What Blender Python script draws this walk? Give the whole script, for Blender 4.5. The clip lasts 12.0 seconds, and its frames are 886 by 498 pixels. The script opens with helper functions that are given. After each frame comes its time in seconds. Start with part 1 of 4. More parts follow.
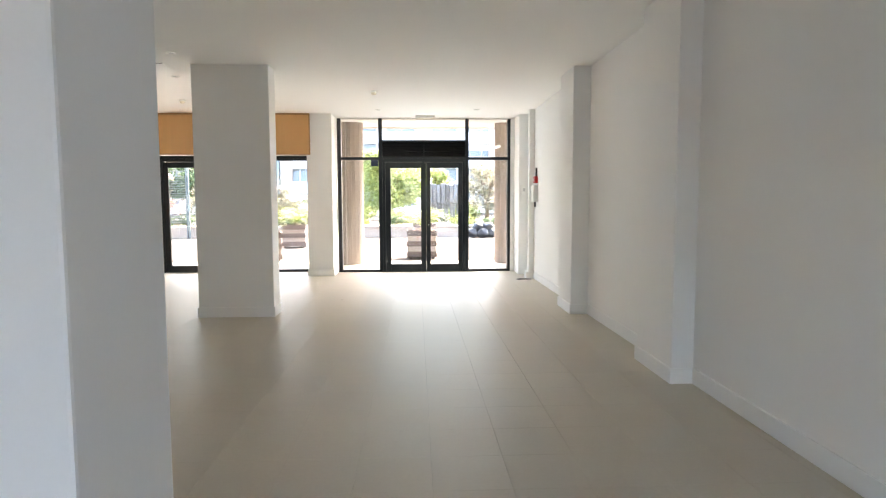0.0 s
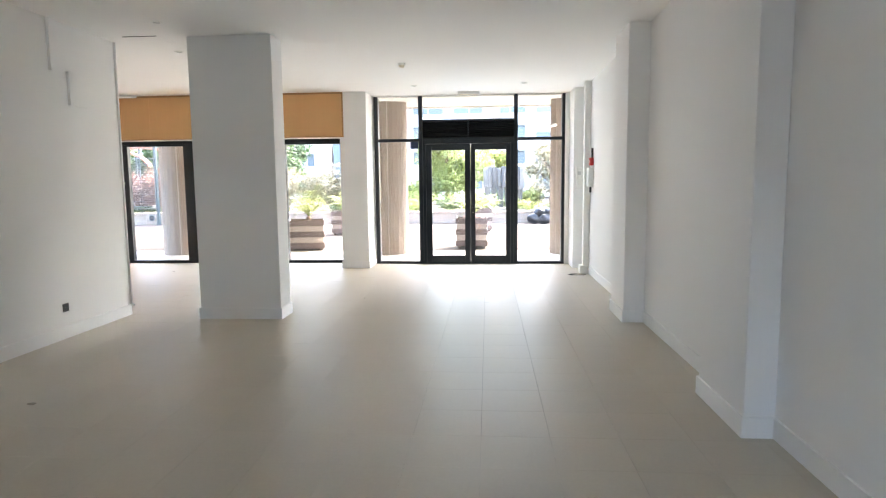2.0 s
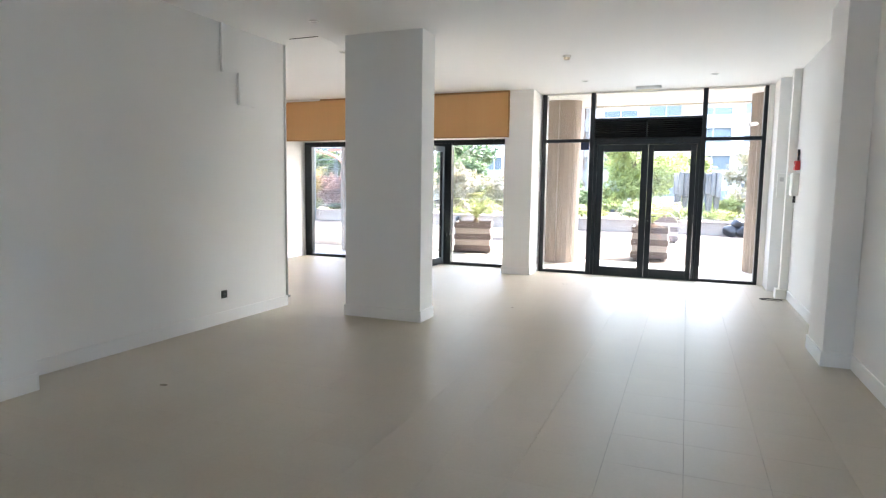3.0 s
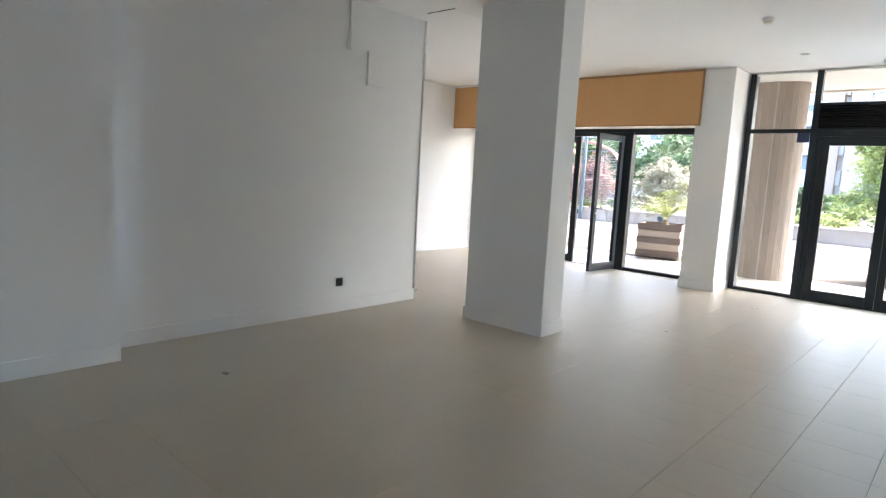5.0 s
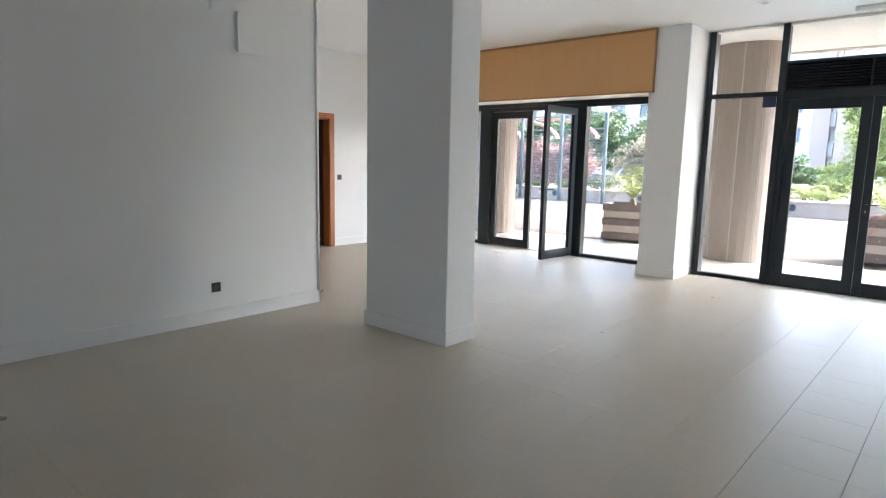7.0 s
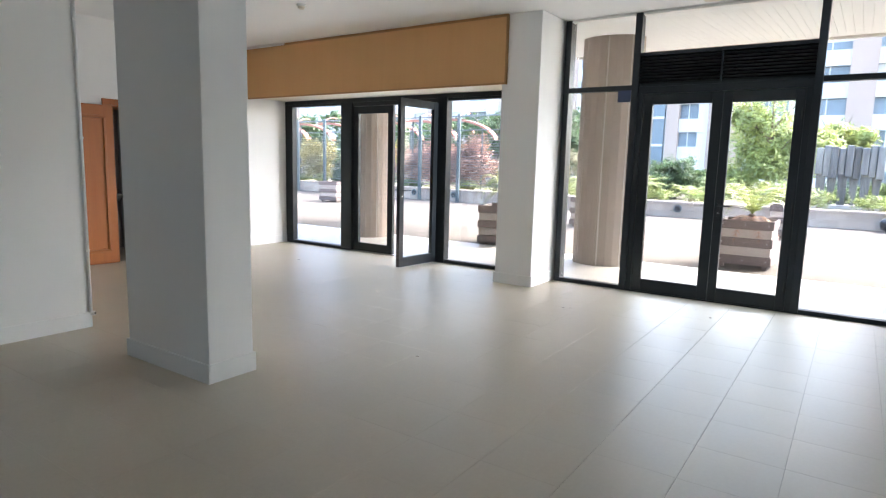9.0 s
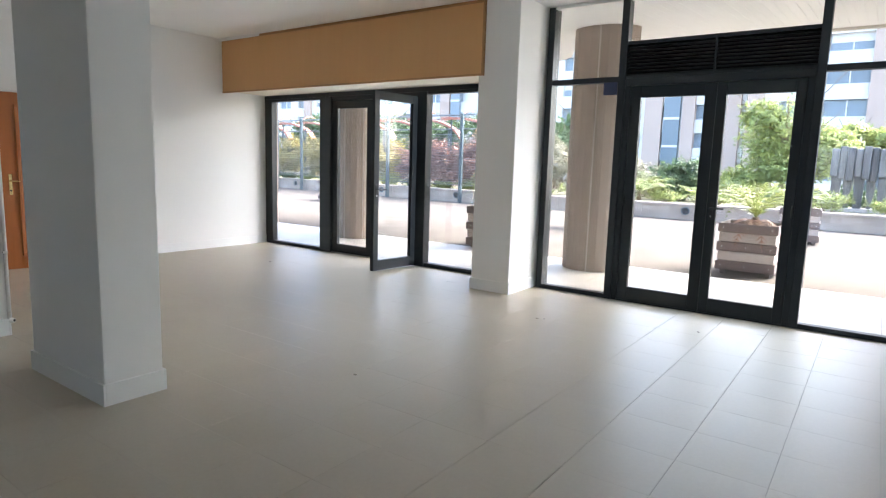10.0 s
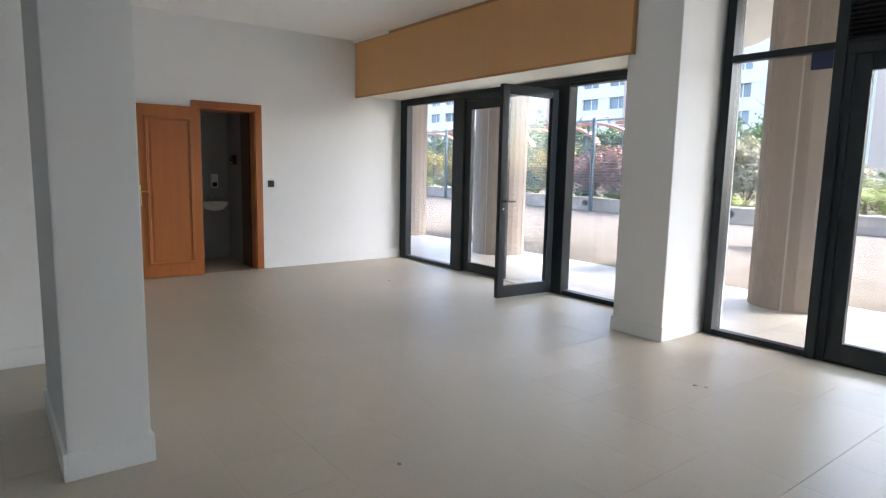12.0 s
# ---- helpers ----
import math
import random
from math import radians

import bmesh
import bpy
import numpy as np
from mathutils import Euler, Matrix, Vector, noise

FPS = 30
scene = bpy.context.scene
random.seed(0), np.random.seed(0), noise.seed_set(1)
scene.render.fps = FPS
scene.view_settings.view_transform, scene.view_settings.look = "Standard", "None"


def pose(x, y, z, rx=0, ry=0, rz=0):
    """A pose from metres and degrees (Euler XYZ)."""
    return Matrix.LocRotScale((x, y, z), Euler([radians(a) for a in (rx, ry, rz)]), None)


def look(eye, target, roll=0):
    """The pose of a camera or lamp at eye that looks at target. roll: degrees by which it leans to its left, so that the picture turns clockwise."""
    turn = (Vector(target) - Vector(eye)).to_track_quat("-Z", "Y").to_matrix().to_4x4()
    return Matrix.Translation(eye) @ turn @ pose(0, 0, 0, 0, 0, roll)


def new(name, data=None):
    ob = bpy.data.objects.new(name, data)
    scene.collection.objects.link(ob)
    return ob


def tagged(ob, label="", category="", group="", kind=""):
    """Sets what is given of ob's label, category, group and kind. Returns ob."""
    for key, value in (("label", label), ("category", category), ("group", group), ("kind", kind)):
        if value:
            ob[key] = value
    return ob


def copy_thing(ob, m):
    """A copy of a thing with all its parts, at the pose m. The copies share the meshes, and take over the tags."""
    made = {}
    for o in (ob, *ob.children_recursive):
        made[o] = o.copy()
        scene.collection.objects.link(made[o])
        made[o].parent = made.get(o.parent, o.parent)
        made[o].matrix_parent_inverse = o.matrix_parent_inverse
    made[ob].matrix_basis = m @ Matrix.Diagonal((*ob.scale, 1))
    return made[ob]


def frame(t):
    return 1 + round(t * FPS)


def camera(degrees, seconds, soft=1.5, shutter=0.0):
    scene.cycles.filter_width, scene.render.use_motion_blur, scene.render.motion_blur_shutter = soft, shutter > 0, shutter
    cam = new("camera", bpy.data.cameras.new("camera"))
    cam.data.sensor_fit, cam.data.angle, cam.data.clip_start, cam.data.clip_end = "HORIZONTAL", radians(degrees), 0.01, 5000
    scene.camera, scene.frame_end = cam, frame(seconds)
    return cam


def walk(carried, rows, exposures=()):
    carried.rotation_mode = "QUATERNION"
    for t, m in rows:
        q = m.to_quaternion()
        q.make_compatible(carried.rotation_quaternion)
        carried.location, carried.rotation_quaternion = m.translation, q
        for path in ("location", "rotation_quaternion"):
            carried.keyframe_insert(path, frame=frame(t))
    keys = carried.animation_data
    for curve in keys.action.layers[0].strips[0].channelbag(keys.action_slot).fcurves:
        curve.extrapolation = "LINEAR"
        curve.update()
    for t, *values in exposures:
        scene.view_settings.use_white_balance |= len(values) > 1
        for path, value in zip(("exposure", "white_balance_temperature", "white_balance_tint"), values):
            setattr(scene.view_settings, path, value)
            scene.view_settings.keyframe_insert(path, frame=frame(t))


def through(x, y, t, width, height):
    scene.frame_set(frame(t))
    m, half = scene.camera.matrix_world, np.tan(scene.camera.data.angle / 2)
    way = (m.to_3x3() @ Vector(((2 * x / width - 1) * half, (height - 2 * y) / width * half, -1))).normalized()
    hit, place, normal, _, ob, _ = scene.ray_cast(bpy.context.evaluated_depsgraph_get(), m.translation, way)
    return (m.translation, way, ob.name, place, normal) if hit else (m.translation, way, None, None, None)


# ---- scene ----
cam = camera(72.6, 12.0, soft=1.2)
PATH = [
    (0, (0.1, 0.068, 1.448), (0.188, 2.059, 1.288), -0.2),
    (0.5, (0.215, 0.326, 1.462), (0.452, 2.305, 1.294), -0.4),
    (1, (0.347, 0.585, 1.461), (0.625, 2.557, 1.273), -0.7),
    (1.5, (0.419, 0.854, 1.511), (0.616, 2.833, 1.3), -0.3),
    (2, (0.624, 1.153, 1.487), (0.475, 3.136, 1.273), -0.6),
    (2.5, (0.839, 1.475, 1.456), (0.309, 3.393, 1.256), -0.4),
    (3, (0.93, 1.764, 1.457), (0.189, 3.611, 1.256), 0.8),
    (3.5, (1.055, 2.021, 1.431), (0.124, 3.779, 1.228), 3.1),
    (5.5, (1.269, 3.266, 1.474), (-0.094, 4.704, 1.206), 2.9),
    (6, (1.243, 3.595, 1.452), (-0.122, 5.028, 1.169), 3.2),
    (6.5, (1.256, 3.892, 1.449), (-0.094, 5.339, 1.164), 2.3),
    (7, (1.3, 4.228, 1.449), (-0.013, 5.708, 1.153), 1.2),
    (7.5, (1.335, 4.508, 1.438), (0.094, 6.049, 1.146), 1.3),
    (9.5, (1.61, 5.808, 1.398), (0.503, 7.45, 1.116), 1.4),
    (10, (1.649, 6.142, 1.388), (0.496, 7.752, 1.106), 1.8),
    (10.5, (1.652, 6.461, 1.392), (0.414, 8.006, 1.107), 1.7),
    (11, (1.494, 6.782, 1.382), (0.118, 8.204, 1.096), 1.2),
    (11.5, (1.377, 7.111, 1.361), (-0.114, 8.412, 1.069), 0.8),
    (12, (1.216, 7.436, 1.371), (-0.359, 8.64, 1.105), 1.2),
]
EXPOSURES = [(0.0, 4.86, 7200, 12), (2.5, 4.78, 6550, 11), (5.5, 4.40, 6350, 10), (7.5, 4.24, 6200, 10), (9.5, 3.97, 6300, 9), (12.0, 3.68, 6200, 10)]
walk(cam, [(t, look(eye, target, roll)) for t, eye, target, roll in PATH], EXPOSURES)

# ---- light ----
scene.cycles.max_bounces, scene.cycles.diffuse_bounces = 24, 16
SKY, SUN = 0.15, 0.55
world = bpy.data.worlds.new("sky")
scene.world = world
world.use_nodes = True
wn = world.node_tree.nodes
sky = wn.new("ShaderNodeTexSky")
sky.sky_type, sky.sun_disc = "NISHITA", False
sky.sun_elevation, sky.sun_rotation = radians(48), radians(35)
sky.air_density, sky.dust_density = 0.7, 3.5
world.node_tree.links.new(sky.outputs[0], wn["Background"].inputs[0])
wn["Background"].inputs[1].default_value = SKY
sun = new("sun", bpy.data.lights.new("sun", "SUN"))
sun.data.energy, sun.data.angle, sun.data.color = SUN, radians(14), (1.0, 0.95, 0.88)
sun.matrix_world = look((0, 0, 20), (-0.38, -0.55, 20 - 0.74))


def window_light(name, x0, x1, z0, z1, y, watts, way=-1):
    """Sky light entering through an opening, facing into the room."""
    data = bpy.data.lights.new(name, "AREA")
    data.shape, data.size, data.size_y = "RECTANGLE", x1 - x0, z1 - z0
    data.energy, data.color = watts, (0.72, 0.88, 1.0)
    ob = new(name, data)
    ob.matrix_world = look(((x0 + x1) / 2, y, (z0 + z1) / 2), ((x0 + x1) / 2, y + way, (z0 + z1) / 2))


window_light("entrance_daylight", -0.55, 1.6, 0.06, 2.6, 12.33, 1.5)
window_light("shopfront_daylight", -5.2, -2.6, 0.06, 2.25, 12.47, 0.9)
window_light("rear_doorway_daylight", -0.38, 0.78, 0.02, 2.18, -3.1, 0.3, way=1)


# ---- materials ----
def material(name, a, b=None, rough=0.5, metal=0.0, scale=4.0, fine=60.0, bump=0.1, spread=0.5, island=0.0, objvar=0.0, stretch=(1, 1, 1), coords="Object", spec=0.5, sss=0.0):
    """Two colours mixed by noise at two scales, roughness variation and fine relief."""
    m = bpy.data.materials.new(name)
    m.use_nodes = True
    t = m.node_tree
    n, ln = t.nodes, t.links
    p = n["Principled BSDF"]
    p.inputs["Metallic"].default_value = metal
    p.inputs["Specular IOR Level"].default_value = spec
    b = b or a
    tc = n.new("ShaderNodeTexCoord")
    mp = n.new("ShaderNodeMapping")
    mp.inputs["Scale"].default_value = stretch
    ln.new(tc.outputs[coords], mp.inputs["Vector"])
    big, small = n.new("ShaderNodeTexNoise"), n.new("ShaderNodeTexNoise")
    big.inputs["Scale"].default_value, small.inputs["Scale"].default_value = scale, fine
    big.inputs["Detail"].default_value, small.inputs["Detail"].default_value = 4, 3
    for q in (big, small):
        ln.new(mp.outputs[0], q.inputs["Vector"])
    mixf = n.new("ShaderNodeMix")
    mixf.inputs[0].default_value = 0.35
    ln.new(big.outputs[0], mixf.inputs[2])
    ln.new(small.outputs[0], mixf.inputs[3])
    ramp = n.new("ShaderNodeMapRange")
    ramp.inputs[1].default_value, ramp.inputs[2].default_value = 0.5 - spread / 2, 0.5 + spread / 2
    ln.new(mixf.outputs[0], ramp.inputs[0])
    mix = n.new("ShaderNodeMix")
    mix.data_type = "RGBA"
    mix.inputs[6].default_value, mix.inputs[7].default_value = (*a, 1), (*b, 1)
    ln.new(ramp.outputs[0], mix.inputs[0])
    colour = mix.outputs[2]
    if island or objvar:
        src = n.new("ShaderNodeNewGeometry").outputs["Random Per Island"] if island else n.new("ShaderNodeObjectInfo").outputs["Random"]
        amount = island or objvar
        r = n.new("ShaderNodeMapRange")
        r.inputs[3].default_value, r.inputs[4].default_value = 1 - amount, 1 + amount
        ln.new(src, r.inputs[0])
        hsv = n.new("ShaderNodeHueSaturation")
        ln.new(colour, hsv.inputs["Color"])
        ln.new(r.outputs[0], hsv.inputs["Value"])
        colour = hsv.outputs[0]
    ln.new(colour, p.inputs["Base Color"])
    rr = n.new("ShaderNodeMapRange")
    rr.inputs[3].default_value, rr.inputs[4].default_value = max(0.02, rough - 0.06), min(1, rough + 0.06)
    ln.new(big.outputs[0], rr.inputs[0])
    ln.new(rr.outputs[0], p.inputs["Roughness"])
    if bump:
        bp = n.new("ShaderNodeBump")
        bp.inputs["Strength"].default_value, bp.inputs["Distance"].default_value = bump, 0.004
        ln.new(mixf.outputs[0], bp.inputs["Height"])
        ln.new(bp.outputs[0], p.inputs["Normal"])
    return m


def glass_material(name, tint=(0.97, 0.985, 0.98)):
    m = bpy.data.materials.new(name)
    m.use_nodes = True
    t = m.node_tree
    n, ln = t.nodes, t.links
    n.remove(n["Principled BSDF"])
    clear, gloss, mix, lw = n.new("ShaderNodeBsdfTransparent"), n.new("ShaderNodeBsdfGlossy"), n.new("ShaderNodeMixShader"), n.new("ShaderNodeLayerWeight")
    clear.inputs[0].default_value = (*tint, 1)
    gloss.inputs["Roughness"].default_value = 0.01
    power, scale = n.new("ShaderNodeMath"), n.new("ShaderNodeMath")
    power.operation, power.inputs[1].default_value = "POWER", 5.0
    scale.operation, scale.inputs[1].default_value, scale.inputs[2].default_value = "MULTIPLY_ADD", 0.5, 0.03
    ln.new(lw.outputs["Facing"], power.inputs[0])
    ln.new(power.outputs[0], scale.inputs[0])
    ln.new(scale.outputs[0], mix.inputs[0])
    ln.new(clear.outputs[0], mix.inputs[1])
    ln.new(gloss.outputs[0], mix.inputs[2])
    ln.new(mix.outputs[0], n["Material Output"].inputs[0])
    return m


def leaf_material(name, a, b, rough=0.5, vary=0.35, through=0.4, objvar=0.0):
    """A thin blade: part of the light shines through it."""
    m = material(name, a, b, rough=rough, scale=1.2, fine=20, bump=0.0, island=0.0 if objvar else vary, objvar=objvar)
    n, ln = m.node_tree.nodes, m.node_tree.links
    p, mix, tr = n["Principled BSDF"], n.new("ShaderNodeMixShader"), n.new("ShaderNodeBsdfTranslucent")
    ln.new(p.inputs["Base Color"].links[0].from_socket, tr.inputs["Color"])
    mix.inputs[0].default_value = through
    ln.new(p.outputs[0], mix.inputs[1])
    ln.new(tr.outputs[0], mix.inputs[2])
    ln.new(mix.outputs[0], n["Material Output"].inputs[0])
    return m


def wood_material(name, a, b, rough=0.4, axis=2, scale=1.0, objvar=0.06):
    st = [14 * scale, 14 * scale, 14 * scale]
    st[axis] = 0.9 * scale
    return material(name, a, b, rough=rough, scale=1.0, fine=6.0, bump=0.06, spread=0.7, stretch=st, objvar=objvar)


PAINT = material("white_wall_paint", (0.83, 0.83, 0.825), (0.86, 0.86, 0.855), rough=0.72, scale=1.1, fine=140, bump=0.12)
CEIL = material("white_ceiling_paint", (0.88, 0.88, 0.87), (0.91, 0.91, 0.90), rough=0.8, scale=0.8, fine=120, bump=0.08)
SKIRT = material("white_skirting_paint", (0.82, 0.83, 0.83), (0.86, 0.86, 0.86), rough=0.4, scale=3, fine=80, bump=0.04)
TILE = material("cream_stone_tile", (0.47, 0.41, 0.325), (0.54, 0.48, 0.39), rough=0.41, scale=1.7, fine=45, bump=0.02, objvar=0.012, spec=1.0)
GROUT = material("beige_grout", (0.29, 0.255, 0.205), (0.36, 0.32, 0.26), rough=0.8, scale=5, fine=200)
DARK = material("anthracite_aluminium", (0.020, 0.024, 0.028), (0.028, 0.032, 0.037), rough=0.36, metal=0.0, scale=3, fine=150, bump=0.03, spec=0.3)
LOUVRE = material("black_louvre_metal", (0.006, 0.0065, 0.007), (0.009, 0.0095, 0.01), rough=0.7, scale=4, fine=100, bump=0.03)
BLACK = material("black_plastic", (0.015, 0.015, 0.016), (0.025, 0.025, 0.026), rough=0.45, scale=6, fine=200, bump=0.03)
GLASS = glass_material("clear_glass")
PLY = wood_material("birch_plywood_varnished", (0.60, 0.33, 0.125), (0.66, 0.385, 0.16), rough=0.42, axis=2, scale=0.22, objvar=0.025)
PLY_EDGE = wood_material("plywood_edge", (0.36, 0.19, 0.07), (0.44, 0.24, 0.09), rough=0.5, axis=0)
CREAM = material("cream_soffit_board", (0.74, 0.68, 0.56), (0.80, 0.74, 0.62), rough=0.6, scale=2, fine=60, bump=0.05)
DOORWOOD = wood_material("orange_cherry_veneer", (0.34, 0.105, 0.022), (0.44, 0.15, 0.035), rough=0.34, axis=2, scale=1.2)
# door veneer in near-black brown, standing in for shade on the inner jamb
SHADEWOOD = wood_material("shade_darkened_veneer", (0.035, 0.012, 0.006), (0.06, 0.02, 0.01), rough=0.4, axis=2)
BRASS = material("polished_brass", (0.80, 0.58, 0.25), (0.88, 0.66, 0.32), rough=0.22, metal=1.0, scale=10, fine=120, bump=0.03)
STEEL = material("brushed_steel", (0.5, 0.5, 0.5), (0.6, 0.6, 0.6), rough=0.3, metal=1.0, scale=8, fine=160, bump=0.04)
PLASTIC = material("white_plastic", (0.80, 0.80, 0.78), (0.84, 0.84, 0.82), rough=0.4, scale=8, fine=150, bump=0.02)
RED = material("red_plastic", (0.55, 0.02, 0.02), (0.65, 0.03, 0.03), rough=0.35, scale=9, fine=150, bump=0.02)
BLUE = material("dark_blue_plastic", (0.02, 0.03, 0.08), (0.03, 0.04, 0.1), rough=0.4, scale=9, fine=150, bump=0.02)
CERAMIC = material("white_ceramic", (0.8, 0.8, 0.79), (0.84, 0.84, 0.83), rough=0.12, scale=4, fine=60, bump=0.01)
# pale tile lowered to mid-grey, the washroom's dimness put into its colour
WCTILE = material("shade_darkened_washroom_tile", (0.34, 0.35, 0.36), (0.40, 0.41, 0.42), rough=0.25, scale=2, fine=60, bump=0.03)
DUSTY = material("dried_mud_mark", (0.24, 0.21, 0.17), (0.36, 0.32, 0.26), rough=0.9, scale=20, fine=200)
CONCRETE = material("exposed_aggregate_concrete", (0.215, 0.172, 0.142), (0.365, 0.297, 0.247), rough=0.85, scale=26, fine=110, bump=0.5, spread=0.42, objvar=0.06)
CONC_LIGHT = material("pale_concrete_joint", (0.40, 0.35, 0.30), (0.50, 0.45, 0.39), rough=0.85, scale=3, fine=60, bump=0.2)
SLAB = material("pale_arcade_stone", (0.44, 0.41, 0.365), (0.56, 0.53, 0.48), rough=0.4, scale=1.5, fine=40, bump=0.05, objvar=0.12)
SOFFIT = material("white_slat_lacquer", (0.76, 0.76, 0.74), (0.82, 0.82, 0.80), rough=0.5, scale=2, fine=60, bump=0.03, objvar=0.02)
PAVE = material("worn_terrace_paving", (0.088, 0.076, 0.067), (0.150, 0.133, 0.119), rough=0.95, scale=2.2, fine=24, bump=0.5, spread=0.36, spec=0.05)
STONEWALL = material("pale_limestone", (0.27, 0.225, 0.185), (0.42, 0.365, 0.31), rough=0.85, scale=3, fine=28, bump=0.35, objvar=0.12)
PLANK_DARK = wood_material("brown_stained_board", (0.115, 0.088, 0.081), (0.175, 0.135, 0.126), rough=0.65, axis=0, objvar=0.12)
PLANK_PALE = wood_material("weathered_pale_board", (0.34, 0.29, 0.26), (0.44, 0.39, 0.35), rough=0.7, axis=0, objvar=0.08)
SOIL = material("dark_soil", (0.06, 0.045, 0.03), (0.12, 0.09, 0.06), rough=0.95, scale=12, fine=90, bump=0.6)
BARK = material("grey_brown_bark", (0.14, 0.10, 0.07), (0.24, 0.18, 0.13), rough=0.9, scale=6, fine=50, bump=0.7, stretch=(3, 3, 0.6))
LEAF = leaf_material("fresh_green_leaves", (0.21, 0.255, 0.075), (0.37, 0.41, 0.15))
LEAF_DARK = leaf_material("dark_green_leaves", (0.06, 0.105, 0.04), (0.11, 0.165, 0.07))
LEAF_YELLOW = leaf_material("yellow_green_leaves", (0.29, 0.25, 0.05), (0.44, 0.36, 0.10), vary=0.3)
LEAF_RED = leaf_material("russet_leaves", (0.27, 0.14, 0.10), (0.42, 0.25, 0.18), vary=0.4)
LEAF_DRY = leaf_material("grey_olive_leaves", (0.21, 0.195, 0.125), (0.37, 0.34, 0.24), vary=0.35)
PALM = leaf_material("palm_leaf_green", (0.17, 0.21, 0.06), (0.28, 0.31, 0.11), rough=0.45, objvar=0.25)
RAIL = material("pale_fence_rail_steel", (0.13, 0.14, 0.14), (0.19, 0.20, 0.20), rough=0.5, scale=5, fine=90, bump=0.03)
FENCE = material("grey_green_fence_steel", (0.08, 0.11, 0.12), (0.12, 0.15, 0.16), rough=0.5, metal=0.3, scale=5, fine=90, bump=0.05)
PINK = material("salmon_painted_arch", (0.33, 0.13, 0.085), (0.40, 0.17, 0.115), rough=0.6, scale=2, fine=40, bump=0.05)
SCULPT = material("cast_steel_plates", (0.05, 0.052, 0.053), (0.24, 0.237, 0.228), rough=0.4, metal=0.4, scale=3.5, fine=25, bump=0.3, objvar=0.4, stretch=(2, 2, 0.6))
FACADE = material("white_facade_panel", (0.62, 0.58, 0.51), (0.70, 0.66, 0.59), rough=0.7, scale=0.3, fine=6, bump=0.05)
FACADE_PINK = material("pinkish_stone_cladding", (0.44, 0.32, 0.24), (0.52, 0.39, 0.30), rough=0.8, scale=0.4, fine=5, bump=0.1)
WINDOW = material("far_window_glass", (0.13, 0.155, 0.165), (0.22, 0.25, 0.26), rough=0.3, scale=0.4, fine=4, bump=0.0, objvar=0.3)
BAG = material("dark_grey_plastic_sack", (0.02, 0.022, 0.026), (0.035, 0.038, 0.042), rough=0.35, scale=5, fine=30, bump=0.5)
GRASSY = material("planted_soil", (0.10, 0.10, 0.05), (0.18, 0.16, 0.09), rough=0.95, scale=2, fine=30, bump=0.4)


# ---- mesh helpers ----
def box(bm, x0, x1, y0, y1, z0, z1, bevel=0.0):
    vs = [bm.verts.new((x, y, z)) for z in (z0, z1) for y in (y0, y1) for x in (x0, x1)]
    fs = [bm.faces.new([vs[i] for i in f]) for f in ((0, 2, 3, 1), (4, 5, 7, 6), (0, 1, 5, 4), (2, 6, 7, 3), (0, 4, 6, 2), (1, 3, 7, 5))]
    if bevel:
        es = {e for f in fs for e in f.edges}
        bmesh.ops.bevel(bm, geom=list(es), offset=bevel, segments=2, profile=0.6, affect="EDGES")
    return vs


def cyl(bm, p, q, r0, r1=None, n=16, cap=True):
    p, q = Vector(p), Vector(q)
    r1 = r0 if r1 is None else r1
    turn = (q - p).to_track_quat("Z", "Y").to_matrix()
    rings = []
    for c, r in ((p, r0), (q, r1)):
        rings.append([bm.verts.new(c + turn @ Vector((r * math.cos(2 * math.pi * i / n), r * math.sin(2 * math.pi * i / n), 0))) for i in range(n)])
    for i in range(n):
        bm.faces.new((rings[0][i], rings[0][(i + 1) % n], rings[1][(i + 1) % n], rings[1][i]))
    if cap:
        bm.faces.new(rings[0][::-1])
        bm.faces.new(rings[1])


def lathe(bm, profile, n=24, at=(0, 0, 0)):
    """A turned body from (radius, height) pairs."""
    rings = [[bm.verts.new((at[0] + r * math.cos(2 * math.pi * i / n), at[1] + r * math.sin(2 * math.pi * i / n), at[2] + z)) for i in range(n)] for r, z in profile]
    for a, b in zip(rings, rings[1:]):
        for i in range(n):
            bm.faces.new((a[i], a[(i + 1) % n], b[(i + 1) % n], b[i]))
    bm.faces.new(rings[0][::-1])
    bm.faces.new(rings[-1])


def mesh(name, bm, mat, smooth=False):
    me = bpy.data.meshes.new(name)
    bm.normal_update()
    bm.to_mesh(me)
    bm.free()
    me.materials.append(mat)
    if smooth:
        for f in me.polygons:
            f.use_smooth = True
    return me


def part(name, bm, mat, parent=None, label="", smooth=False):
    ob = new(name, mesh(name, bm, mat, smooth))
    ob.parent = parent
    return tagged(ob, label=label) if label else ob


def slab(name, dims, mat, parent=None, label="", bevel=0.0):
    bm = bmesh.new()
    box(bm, *dims, bevel=bevel)
    return part(name, bm, mat, parent, label)


def thing(name, at, label, category, group="", rz=0, kind=""):
    ob = new(name)
    ob.matrix_world = pose(*at, 0, 0, rz)
    return tagged(ob, label=label, category=category, group=group, kind=kind)


def structure(name, boxes, mat, label, category, bevel=0.0):
    bm = bmesh.new()
    for d in boxes:
        box(bm, *d, bevel=bevel)
    return tagged(part(name, bm, mat), label=label, category=category, kind="structure")


